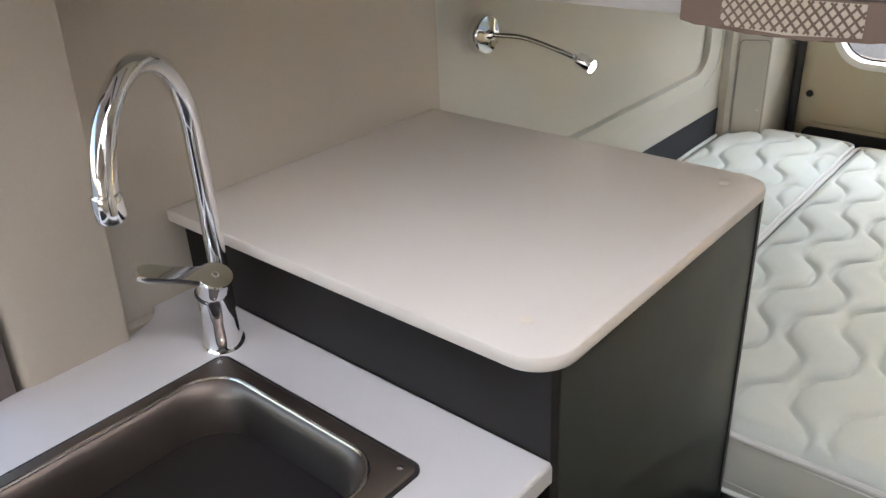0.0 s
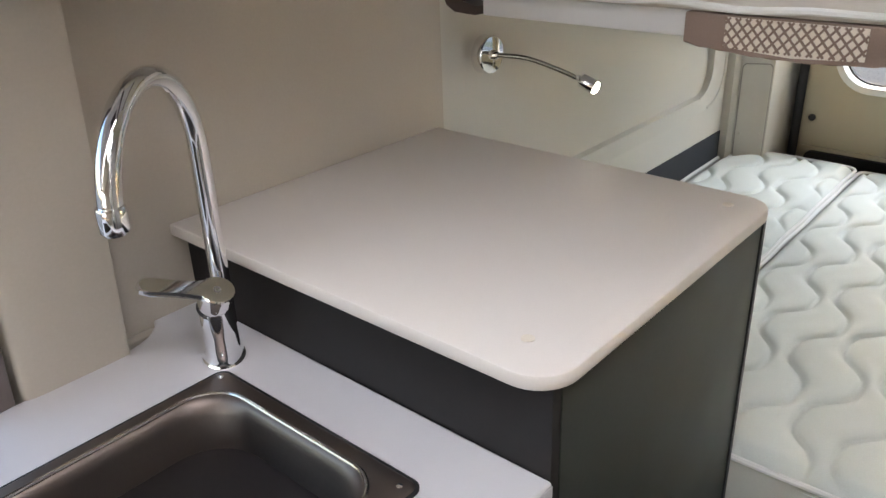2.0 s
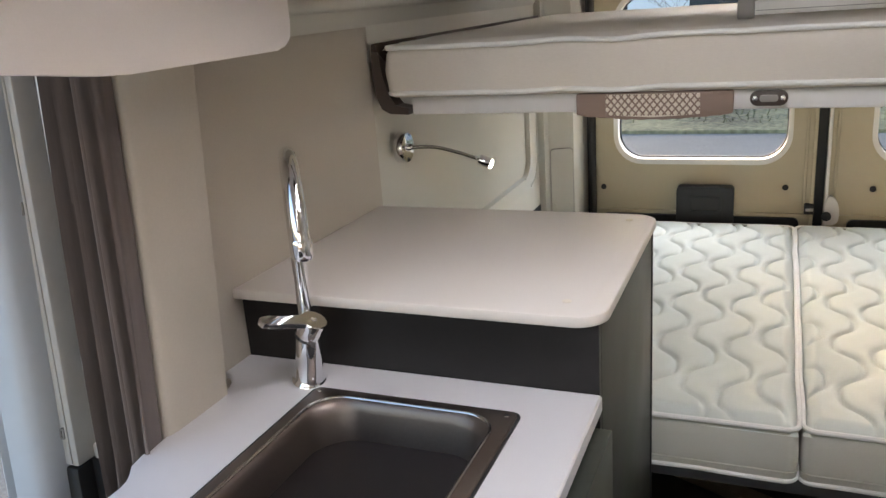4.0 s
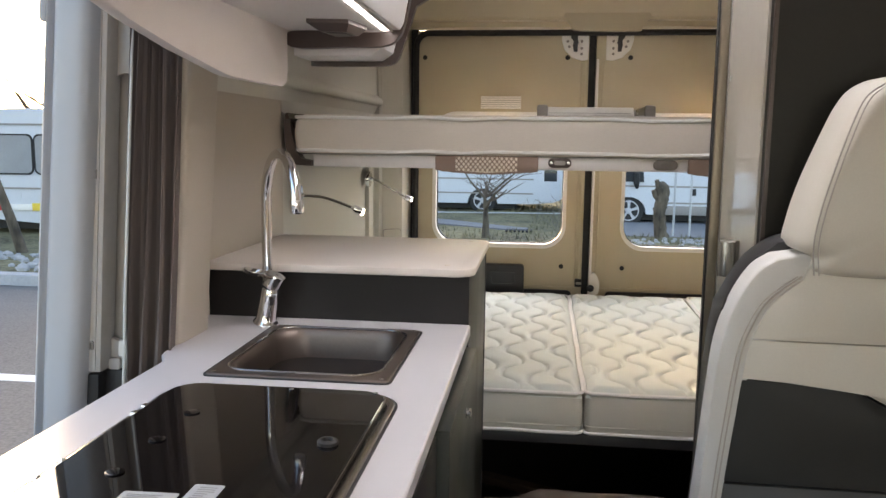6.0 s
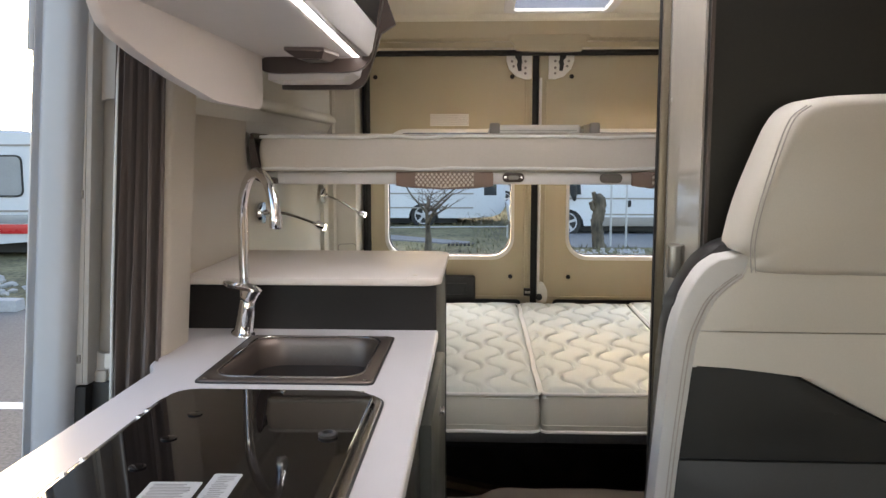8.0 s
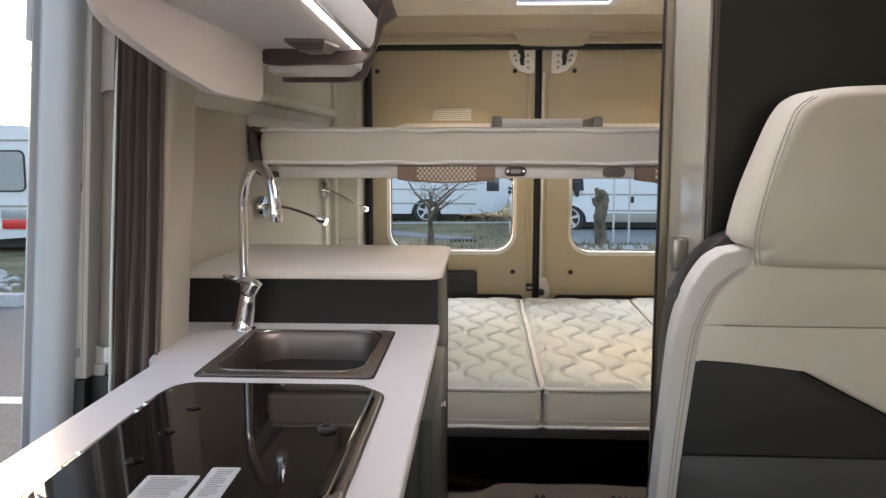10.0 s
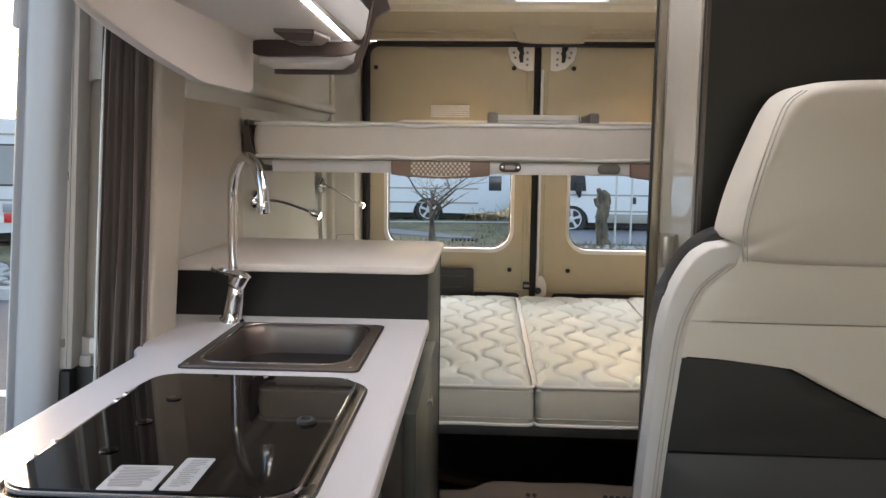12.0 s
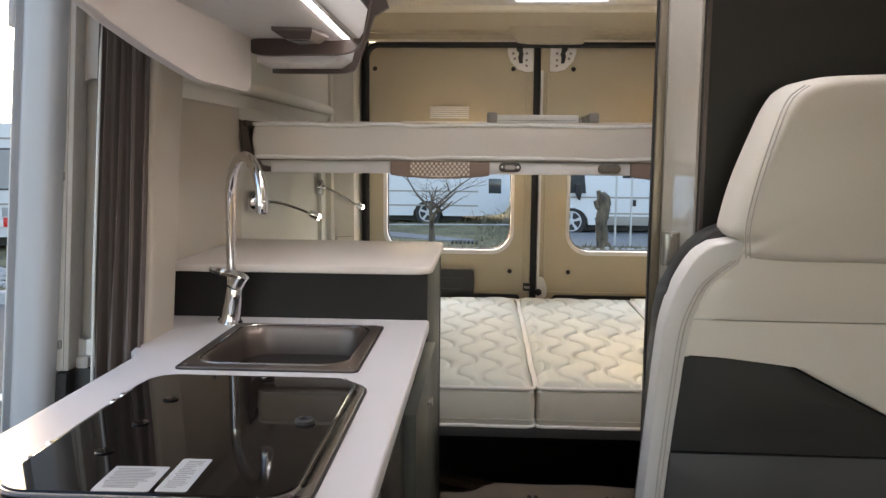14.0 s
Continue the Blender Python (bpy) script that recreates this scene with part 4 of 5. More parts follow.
# ================= beds =================
def quilt_height(x, y):
    """Puffs between quilting lines that run lengthwise in waves, every other line a quarter wave behind."""
    spacing, wave, swing = 0.0785, 0.262, 0.0275
    k0 = math.floor((x + 0.379) / spacing)
    best = 1.0
    for k in (k0 - 1, k0, k0 + 1, k0 + 2):
        a = 2 * math.pi * (y - 1.478 - (0.066 if k % 2 else 0.0)) / wave
        line = -0.379 + k * spacing + swing * (math.cos(a - 0.28 * math.sin(2 * a)))
        slope = swing * 2 * math.pi / wave * math.sin(a)
        best = min(best, abs(x - line) / math.sqrt(1 + slope * slope))
    f, g = min(1.0, best / 0.036), min(1.0, best / 0.010)
    return 0.007 * f * (2 - f) + 0.0100 * (1 - (1 - g) ** 2)


def dense(points, step=0.03):
    """A closed outline with a point at every step or so."""
    out = []
    for (xa, ya), (xb, yb) in zip(points, points[1:] + points[:1]):
        n = max(1, round(math.hypot(xb - xa, yb - ya) / step))
        out += [(xa + (xb - xa) * k / n, ya + (yb - ya) * k / n) for k in range(n)]
    return out


def mattress(name, x0, x1, y0, y1, z0, z1, label, group, step=0.005, quilted=True, top=None, side=None, rise=0.0):
    ob = thing(name, ((x0 + x1) / 2, (y0 + y1) / 2, z0), label, "mattress", group)
    r = 0.03
    nx, ny = max(2, round((x1 - x0) / step)), max(2, round((y1 - y0) / step))
    verts, quads = [], []
    for j in range(ny + 1):
        for i in range(nx + 1):
            x, y = x0 + (x1 - x0) * i / nx, y0 + (y1 - y0) * j / ny
            e = min(x - x0, x1 - x, y - y0, y1 - y)
            edge = min(1.0, e / r)
            z = z1 - 0.012 * (1 - edge) ** 2
            if quilted:
                z += quilt_height(x + 0.004 * noise.noise(Vector((x * 7, y * 7, z0))), y + 0.006 * noise.noise(Vector((x * 6, y * 6, z1)))) * edge - 0.0125
            z += 0.003 * noise.noise(Vector((x * 5, y * 5, z0))) * edge
            verts.append((x, y, z + rise * j / ny))
            if i < nx and j < ny:
                a = j * (nx + 1) + i
                quads.append((a, a + 1, a + nx + 2, a + nx + 1))
    me = bpy.data.meshes.new("quilt")
    o = origin[ob]
    me.from_pydata([(v[0] - o.x, v[1] - o.y, v[2] - o.z) for v in verts], [], quads)
    for p in me.polygons:
        p.use_smooth = True
    me.materials.append(top or M_TICK)
    q = new("quilted_top", me)
    q.parent = ob
    origin[q] = o
    def ruck(a, b, z):
        return (0.0035 if quilted else 0.0055) * noise.noise(Vector((a * 7 + 3, b * 7, z * 22)))
    loops = []
    for d_, z in ((0.004, z0), (-0.001, z0 + 0.012), (-0.003, (z0 + z1) / 2), (0.0, z1 - 0.022), (0.004, z1 - 0.012)):
        loops.append([(x, y, z + rise * (y - y0) / (y1 - y0) * (z > z0 + 0.05)) for x, y in dense([(x + ruck(x, y, z), y + ruck(y, x, z)) for x, y in dense(rounded(x0 + d_, x1 - d_, y0 + d_, y1 - d_, 0.022, 5))], 1.0)])
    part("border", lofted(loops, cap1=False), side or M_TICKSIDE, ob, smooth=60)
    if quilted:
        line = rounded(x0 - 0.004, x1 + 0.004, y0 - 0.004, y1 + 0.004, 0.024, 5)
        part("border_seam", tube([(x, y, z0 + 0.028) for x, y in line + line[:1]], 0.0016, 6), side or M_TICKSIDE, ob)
    for z in (z1 - 0.010, z0 + 0.008):
        pts = [(x + ruck(x, y, z), y + ruck(y, x, z)) for x, y in dense(rounded(x0 - 0.001, x1 + 0.001, y0 - 0.001, y1 + 0.001, 0.026, 5))]
        wob = [(x, y, z + (rise * (y - y0) / (y1 - y0) if z > z0 + 0.05 else 0.0) + (0.0025 if quilted else 0.005) * noise.noise(Vector((x * 9, y * 9, z)))) for x, y in pts]
        part("piping", tube(wob + [wob[0]], 0.0052, 8), M_PIPING, ob)
    return ob


G = "lower bed mattresses"
mattress("mattress", -0.950, -0.593, 1.272, 2.645, 0.468, 0.602, "narrow white quilted mattress section beside the wall", G, rise=0.022)
mattress("mattress", -0.587, -0.092, 1.262, 2.665, 0.468, 0.601, "white quilted mattress section with wavy stitching", G, rise=0.010)
mattress("mattress", -0.084, 0.430, 1.266, 2.665, 0.467, 0.602, "white quilted mattress section with wavy stitching", G, rise=0.010)
mattress("mattress", 0.436, 0.955, 1.262, 2.690, 0.470, 0.616, "white quilted mattress section lying a little higher", G)
bedbase = thing("bed_base", (0.0, 2.0, 0.42), "grey slatted base under the lower bed", "bed base")
part("front_rail", box(-0.955, 0.955, 1.285, 1.315, 0.432, 0.464, 0.003), M_RAIL, bedbase)
part("deck", box(-0.955, 0.955, 1.315, 2.68, 0.448, 0.466), M_DARK, bedbase)
# dark sheet added under the bed in place of the deep shade there
part("shade_panel", box(-0.90, 0.90, 2.40, 2.42, 0.0, 0.44), M_DARK, bedbase)
part("rear_rail", box(-0.955, 0.955, 2.66, 2.69, 0.40, 0.44), M_DARK, bedbase)
for x0 in (-0.955, 0.90):
    part("side_box", box(x0, x0 + 0.055, 1.30, 2.69, 0.0, 0.44), M_DARK, bedbase)

bunk = mattress("bunk_mattress", -0.922, 0.945, 1.260, 2.600, 1.256, 1.366, "pale cloth covered mattress on the upper bunk", "", 0.03, False, M_BUNK, M_BUNK)
frame_b = thing("upper_bunk", (0.0, 1.9, 1.22), "white framed upper bunk with pockets and fittings", "bunk bed")
part("front_rail", box(-0.872, 0.955, 1.276, 1.300, 1.218, 1.254, 0.004), M_WHITE, frame_b)
part("deck", box(-0.950, 0.955, 1.30, 2.62, 1.232, 1.252), M_WHITE, frame_b)
br = prism([(-0.951, 1.300), (-0.946, 1.255), (-0.936, 1.232), (-0.918, 1.222), (-0.875, 1.220), (-0.873, 1.234), (-0.902, 1.240), (-0.918, 1.262), (-0.928, 1.30), (-0.935, 1.348), (-0.941, 1.368), (-0.948, 1.366), (-0.951, 1.345)], "y", 1.262, 2.60)
part("end_bracket", br, M_BROWN, frame_b, "dark end bracket")


def mesh_pocket(x0, x1):
    """A small brown pocket with a cream net front, hung on the bunk's rail."""
    bottom = [(x0 + (x1 - x0) * k / 12, 1.214 - 0.009 * math.sin(math.pi * k / 12) + 0.002 * math.sin(k * 2.1)) for k in range(13)]
    outline = [(x0, 1.2545)] + bottom + [(x1, 1.2545)]
    pocket = part("pocket", prism(outline, "y", 1.258, 1.277, 0.003), M_POUCH, frame_b, "brown pocket with a cream net front")
    w = x1 - x0
    a, b = x0 + 0.20 * w, x1 - 0.20 * w
    part("net_backing", prism([(a, 1.252), (a, 1.214), ((a + b) / 2, 1.209), (b, 1.214), (b, 1.252)], "y", 1.2565, 1.2585), M_MESHBACK, pocket)
    net = bmesh.new()
    zt, zb = 1.2515, 1.213
    n = 13
    for k in range(-3, n + 1):
        for sgn in (1, -1):
            u0 = a + (b - a) * k / n
            u1 = u0 + (zt - zb) * 0.85
            p0, p1 = (u0, zb if sgn > 0 else zt), (u1, zt if sgn > 0 else zb)
            t0, t1 = max(0.0, (a - u0) / (u1 - u0)), min(1.0, (b - u0) / (u1 - u0))
            if t1 <= t0:
                continue
            q0 = (p0[0] + (p1[0] - p0[0]) * t0, 1.2558, p0[1] + (p1[1] - p0[1]) * t0)
            q1 = (p0[0] + (p1[0] - p0[0]) * t1, 1.2558, p0[1] + (p1[1] - p0[1]) * t1)
            tube([q0, q1], 0.0016, 6, net)
    part("netting", net, M_POUCH, pocket, "brown cords of the net")
    return pocket


mesh_pocket(-0.519, -0.235)
mesh_pocket(0.165, 0.45)


def fitting(x0, x1, z, mat, screws):
    plate = part("fitting", prism(rounded(x0, x1, z - 0.0135, z + 0.0135, 0.0125, 6), "y", 1.266, 1.277, 0.002), mat, frame_b)
    part("insert", prism(rounded(x0 + 0.016, x1 - 0.016, z - 0.006, z + 0.006, 0.005, 4), "y", 1.263, 1.267), M_GREYPL if screws else M_TAUPE, plate)
    if screws:
        for x in (x0 + 0.0085, x1 - 0.0085):
            part("screw", lathe([(0.0045, 0.0), (0.0045, 0.0012), (0.0025, 0.002)], (x, 1.266, z), (0, -1, 0), 12), M_CHROME, plate)


fitting(-0.208, -0.145, 1.2385, M_BROWN, True)
fitting(0.074, 0.138, 1.2365, M_TAUPE, False)

# ladder lying on the bunk
ladder = thing("bunk_ladder", (-0.07, 1.6, 1.366), "pale aluminium bunk ladder with grey ends, lying on the mattress", "ladder")
for x in (-0.228, 0.083):
    rail = part("side_rail", box(x - 0.014, x + 0.014, 1.47, 2.5, 1.366, 1.402, 0.006), M_NICKEL, ladder)
    part("end_cap", box(x - 0.016, x + 0.016, 1.455, 1.475, 1.364, 1.404, 0.006), M_GREYPL, rail)
for y in (1.5, 1.76, 2.02, 2.28):
    rung = part("rung", box(-0.214, 0.069 - 0.03 * (y < 1.6), y - 0.018, y + 0.018, 1.372, 1.398, 0.004), M_PLASTERWHITE, ladder)
    for k in range(1):
        part("tread_rib", box(-0.21, 0.03, y - 0.019, y - 0.0175, 1.380 + k * 0.009, 1.3812 + k * 0.009), M_GREYPL, rung)

# ================= washroom =================
structure("wall_washroom_front", box(0.103, 0.965, 0.275, 0.30, 0.0, 1.925), M_DARKWALL, "dark grey-green washroom wall behind the seat", "wall")
structure("wall_washroom_rear", box(0.32, 0.965, 1.20, 1.225, 0.0, 1.925), M_WHITE, "washroom wall towards the bed", "wall")
structure("wall_washroom_side", box(0.30, 0.32, 0.56, 1.225, 0.0, 1.925), M_WHITE, "washroom wall beside the bed", "wall")
structure("wall_washroom_return", box(0.0955, 0.30, 0.545, 0.56, 0.0, 1.925), M_WHITE, "return of the washroom wall", "wall")
structure("trim_front_edge", box(0.100, 0.106, 0.268, 0.2745, 0.0, 1.925), M_BROWN, "dark edge strip of the washroom wall", "trim")
wdoor = thing("washroom_door", (0.11, 0.45, 0.02), "glossy pale washroom door with a pull knob", "door")
part("leaf", prism([(0.0995, 0.302), (0.0960, 0.525), (0.1060, 0.525), (0.1095, 0.302)], "z", 0.02, 1.92), M_GLOSS, wdoor)
part("edge_profile", box(0.0780, 0.0950, 0.526, 0.543, 0.02, 1.92, 0.002), M_PROFILE, wdoor, "bronze edge profile")
part("edge_seal", box(0.0745, 0.0778, 0.528, 0.541, 0.02, 1.92), M_BLACK, wdoor)
kn = smooth_outline([(0.0988, 0.405), (0.086, 0.407), (0.074, 0.400), (0.068, 0.387), (0.068, 0.372), (0.076, 0.364), (0.0885, 0.372), (0.092, 0.382), (0.0990, 0.385)], 4)
part("pull_knob", prism(kn, "z", 1.084, 1.142, 0.003), M_NICKEL, wdoor, "satin metal pull knob")
for z in (1.02, 1.41):
    part("screw", lathe([(0.005, 0.0), (0.005, 0.001), (0.003, 0.0015)], (0.0966, 0.508, z), (-1, 0, 0), 12), M_NICKEL, wdoor)

# ================= bench with headrest =================
bench = thing("bench_seat", (0.45, 0.1, 0.0), "travel bench in pale leather with dark grey inserts", "seat")
part("box", box(0.02, 0.955, -0.36, 0.26, 0.0, 0.36, 0.01), M_DARK, bench)
part("cushion", box(-0.01, 0.955, -0.40, 0.16, 0.36, 0.50, 0.04, 4), M_LEATHER, bench)
shell = [(0.006, 0.50), (0.012, 0.70), (0.022, 0.86), (0.024, 0.97), (0.026, 1.03), (0.036, 1.07), (0.052, 1.108), (0.075, 1.142), (0.105, 1.165), (0.16, 1.18), (0.60, 1.18), (0.955, 1.16), (0.955, 0.50)]
part("back_shell", prism(shell, "y", 0.195, 0.262, 0.012), M_BLACKPL, bench)
boundary = [(-0.006, 0.62), (0.0, 0.70), (0.006, 0.79), (0.013, 0.88), (0.020, 0.97), (0.026, 1.025), (0.037, 1.068), (0.052, 1.103), (0.072, 1.133), (0.094, 1.149)]
seam = [(0.131, 1.124), (0.105, 1.104), (0.085, 1.083), (0.070, 1.052), (0.061, 1.026), (0.055, 0.99), (0.049, 0.935), (0.040, 0.847), (0.032, 0.74), (0.026, 0.62)]
bol = smooth_outline(boundary, 4, False) + [(0.13, 1.156), (0.17, 1.157), (0.205, 1.152), (0.20, 1.134)] + smooth_outline(seam, 4, False)
part("side_bolster", cushion(bol, 0.150, 0.200, 0.006, 0.012, 3), M_LEATHER_SIDE, bench, "pale grey leather side bolster")
sm = smooth_outline(seam, 4, False)
def seam_x(z):
    for (xa, za), (xb, zb) in zip(sm, sm[1:]):
        if (za - z) * (zb - z) <= 0 and za != zb:
            return xa + (xb - xa) * (z - za) / (zb - za)
    return sm[-1][0]
def panel(z_lo, z_hi, x_hi, name, mat, label, lo=None, hi=None, bulge=0.008, yf=0.143):
    zs = [z_lo + (z_hi - z_lo) * k / 10 for k in range(11)]
    left = [(seam_x(z) + 0.001, z) for z in reversed(zs)]
    low = [(x, z) for x, z in (lo or [])]
    high = [(x, z) for x, z in (hi or [])]
    outline = left + low + high
    return part(name, cushion(outline, yf, 0.20, bulge, 0.008, 3), mat, bench, label)
panel(1.0365, 1.120, 0.95, "upper_panel", M_LEATHER, "pale leather upper panel", [(0.1, 1.0355), (0.2, 1.0345), (0.5, 1.0335), (0.95, 1.0335)], [(0.95, 1.152), (0.5, 1.152), (0.2, 1.152), (0.138, 1.150)])
drop = smooth_outline([(0.176, 0.978), (0.20, 0.974), (0.225, 0.962), (0.31, 0.918), (0.40, 0.875), (0.46, 0.86)], 4, False)
panel(0.981, 1.0355, 0.95, "middle_panel", M_LEATHER, "pale leather middle panel", [(0.075, 0.981), (0.095, 0.9808), (0.12, 0.9805), (0.145, 0.980)] + drop + [(0.95, 0.86)], [(0.95, 1.0325), (0.5, 1.0325), (0.2, 1.0335), (0.1, 1.0345)])
panel(0.831, 0.9785, 0.95, "dark_insert", M_LEATHER_DARK, "dark grey leather insert", [(0.2, 0.830), (0.5, 0.829), (0.95, 0.829)], [(0.95, 0.8575)] + [(x, z - 0.003) for x, z in reversed(drop)] + [(0.145, 0.9765), (0.12, 0.977), (0.095, 0.9775), (0.075, 0.978)])
panel(0.52, 0.8285, 0.95, "lower_panel", M_LEATHER_MID, "charcoal lower back panel", [(0.5, 0.515), (0.95, 0.515)], [(0.95, 0.827), (0.5, 0.827), (0.2, 0.828)])
part("seam_cord", tube([(x - 0.006, 0.1448, z) for x, z in sm], 0.0012, 6), M_STITCH, bench)
part("seam_cord", tube([(x - 0.012, 0.1444, z) for x, z in sm], 0.0010, 6), M_STITCH, bench)

headrest = thing("headrest", (0.36, 0.15, 1.15), "pale leather headrest on the bench", "headrest")
hr = smooth_outline([(0.128, 1.128), (0.113, 1.150), (0.092, 1.163), (0.095, 1.195), (0.108, 1.245), (0.130, 1.305), (0.150, 1.352), (0.172, 1.378), (0.215, 1.391), (0.33, 1.395), (0.45, 1.391), (0.50, 1.375), (0.535, 1.31), (0.558, 1.23), (0.565, 1.165), (0.545, 1.13), (0.45, 1.124), (0.30, 1.1235)], 5)
hr = [(x + 0.023, z) for x, z in hr]
part("pad", cushion(hr, 0.112, 0.215, 0.016, 0.035, 6), M_LEATHER, headrest, smooth=60)
hs = smooth_outline([(0.131, 1.132), (0.128, 1.17), (0.133, 1.21), (0.146, 1.265), (0.162, 1.32), (0.178, 1.358), (0.20, 1.376)], 5, False)
hs = [(x - 0.004, z) for x, z in hs]
def pad_y(x, z):
    return 0.106
part("seam_cord", tube([(x, 0.1105 - 0.0035 * min(1, max(0, (1.36 - z) / 0.05)), z) for x, z in hs], 0.0011, 6), M_STITCH, headrest)
part("seam_cord", tube([(x + 0.006, 0.1095 - 0.0035 * min(1, max(0, (1.36 - z) / 0.05)), z) for x, z in hs], 0.0009, 6), M_STITCH, headrest)
for x in (0.25, 0.42):
    part("post", tube([(x, 0.19, 1.10), (x, 0.19, 1.15)], 0.006, 10), M_CHROME, headrest)

# ================= under the bed =================
netting = thing("folded_net", (0.03, 1.2, 0.0), "folded brown cloth bag with a net front, lying before the bed", "folded net")
def net_rise(x):
    k = min(1.0, max(0.0, (x + 0.30) / 0.11))
    return 0.87 + 0.13 * k * k * (3 - 2 * k) + 0.02 * noise.noise(Vector((x * 6, 0.3, 0)))
def net_at(x, v, lift=0.0):
    return (x, 1.08 + 0.26 * v - lift * 0.5, (0.10 + 0.170 * v) * net_rise(x) + lift * 0.85)
loops = []
for k in range(25):
    x = -0.37 + 0.80 * k / 24
    loops.append([(x, 1.09, 0.0), net_at(x, 0.0), net_at(x, 0.35), net_at(x, 0.7), net_at(x, 0.95), net_at(x, 1.0, -0.008), (x, 1.37, 0.20 * net_rise(x)), (x, 1.38, 0.0)])
part("cloth", lofted(loops), M_BAG, netting, smooth=60)
holes, nb = bmesh.new(), bmesh.new()
for j in range(8):
    for i in range(34):
        x = -0.245 + 0.0195 * i + (0.00975 if j % 2 else 0.0)
        v = 0.40 + 0.062 * j
        if v > 0.83 + 0.03 * math.sin(i * 0.35) or v > 0.5 + 0.05 * i:
            continue
        ring_o = [(x + 0.0074 * math.cos(t), v + 0.024 * math.sin(t)) for t in (math.pi * q / 4 for q in range(8))]
        own = lofted([[net_at(p, w, 0.0005) for p, w in ring_o], [net_at(p, w, 0.002) for p, w in ring_o]])
        join(holes, own)
tagged(part("net_openings", holes, M_BLACK, netting, "dark openings of the net"), kind="stuff")
lath = thing("wooden_lath", (-0.3, 1.95, 0.0), "pale wooden lath lying on the floor under the bed", "lath")
lm = box(-0.20, 0.20, -0.025, 0.025, 0.0, 0.03, 0.003)
bmesh.ops.rotate(lm, matrix=Matrix.Rotation(radians(-25), 3, 'Z'), verts=lm.verts)
bmesh.ops.translate(lm, vec=(-0.24, 1.90, 0.0), verts=lm.verts)
part("strip", lm, M_WOODPALE, lath)

# ================= outside =================
GZ = -0.45
structure("ground", box(-300, 300, -300, 300, GZ - 0.5, GZ), M_ASPHALT, "grey asphalt of the parking ground", "ground")
structure("lawn", box(-5.4, 40, 10.5, 60, GZ - 0.2, GZ + 0.05, 0.02), M_GRASS, "patchy winter grass behind the van", "grass")
structure("lawn_side", box(-60, -5.6, 7.75, 60, GZ - 0.2, GZ + 0.12, 0.02), M_GRASS, "grass strip beside the road", "grass")
structure("kerb", box(-60, -5.45, 7.56, 7.75, GZ - 0.2, GZ + 0.13, 0.02), M_CONCRETE, "concrete kerb along the road", "kerb")
structure("path", box(0.9, 40, 13.75, 18.6, GZ - 0.2, GZ + 0.06, 0.01), M_PATH, "grey asphalt path across the grass", "path")
structure("slab", prism([(-5.0, 17.2), (-2.2, 15.75), (-0.9, 14.75), (-0.45, 14.45), (-0.5, 14.2), (-0.95, 14.2), (-2.4, 15.0), (-5.0, 16.2)], "z", GZ - 0.2, GZ + 0.075), M_PATH, "pale concrete slab in the grass", "path")
for y0, x0, x1 in ((4.25, -14.0, -2.2), (-1.2, -14, -2.2)):
    structure("road_marking", box(x0, x1, y0 - 0.07, y0 + 0.07, GZ, GZ + 0.004), M_LINE, "white painted parking line", "road marking")

rng = random.Random(5)
rocks = bmesh.new()
for k in range(420):
    x, y = -5.7 - rng.random() * 6, 7.85 + rng.random() * 1.2
    if k % 5 == 0:
        x, y = 1.3 + rng.random() * 2.2, 12.5 + rng.random() * 0.9
    s = 0.03 + 0.06 * rng.random() * (0.5 if k % 5 == 0 else 1.0)
    own = bmesh.new()
    bmesh.ops.create_icosphere(own, subdivisions=1, radius=s)
    for v in own.verts:
        v.co *= 0.75 + 0.5 * rng.random()
        v.co.z *= 0.6
    bmesh.ops.translate(own, vec=(x, y, GZ + (0.05 if k % 5 == 0 else 0.12) + s * 0.2), verts=own.verts)
    join(rocks, own)
tagged(part("rocks", rocks, M_ROCK, None, "", 0), "pale stones lying along the kerb and path", "rocks", "", "stuff")
tufts = bmesh.new()
for k in range(5200):
    x, y = -5.0 + rng.random() * 12, 11.0 + rng.random() * 11
    if 0.9 < x and 13.75 < y < 18.6 or x < -0.4 and 14.2 < y < 17.2:
        continue
    h, w, a = 0.05 + 0.08 * rng.random(), 0.012, rng.random() * 6.28
    b_ = Vector((x, y, GZ + 0.05))
    d_ = Vector((math.cos(a), math.sin(a), 0))
    vs = [tufts.verts.new(b_ - d_ * w), tufts.verts.new(b_ + d_ * w), tufts.verts.new(b_ + Vector((rng.uniform(-0.05, 0.05), rng.uniform(-0.05, 0.05), h)))]
    tufts.faces.new(vs)
tagged(part("grass_tufts", tufts, M_GRASS, None, "", 0), "tufts of dry winter grass", "grass", "", "stuff")


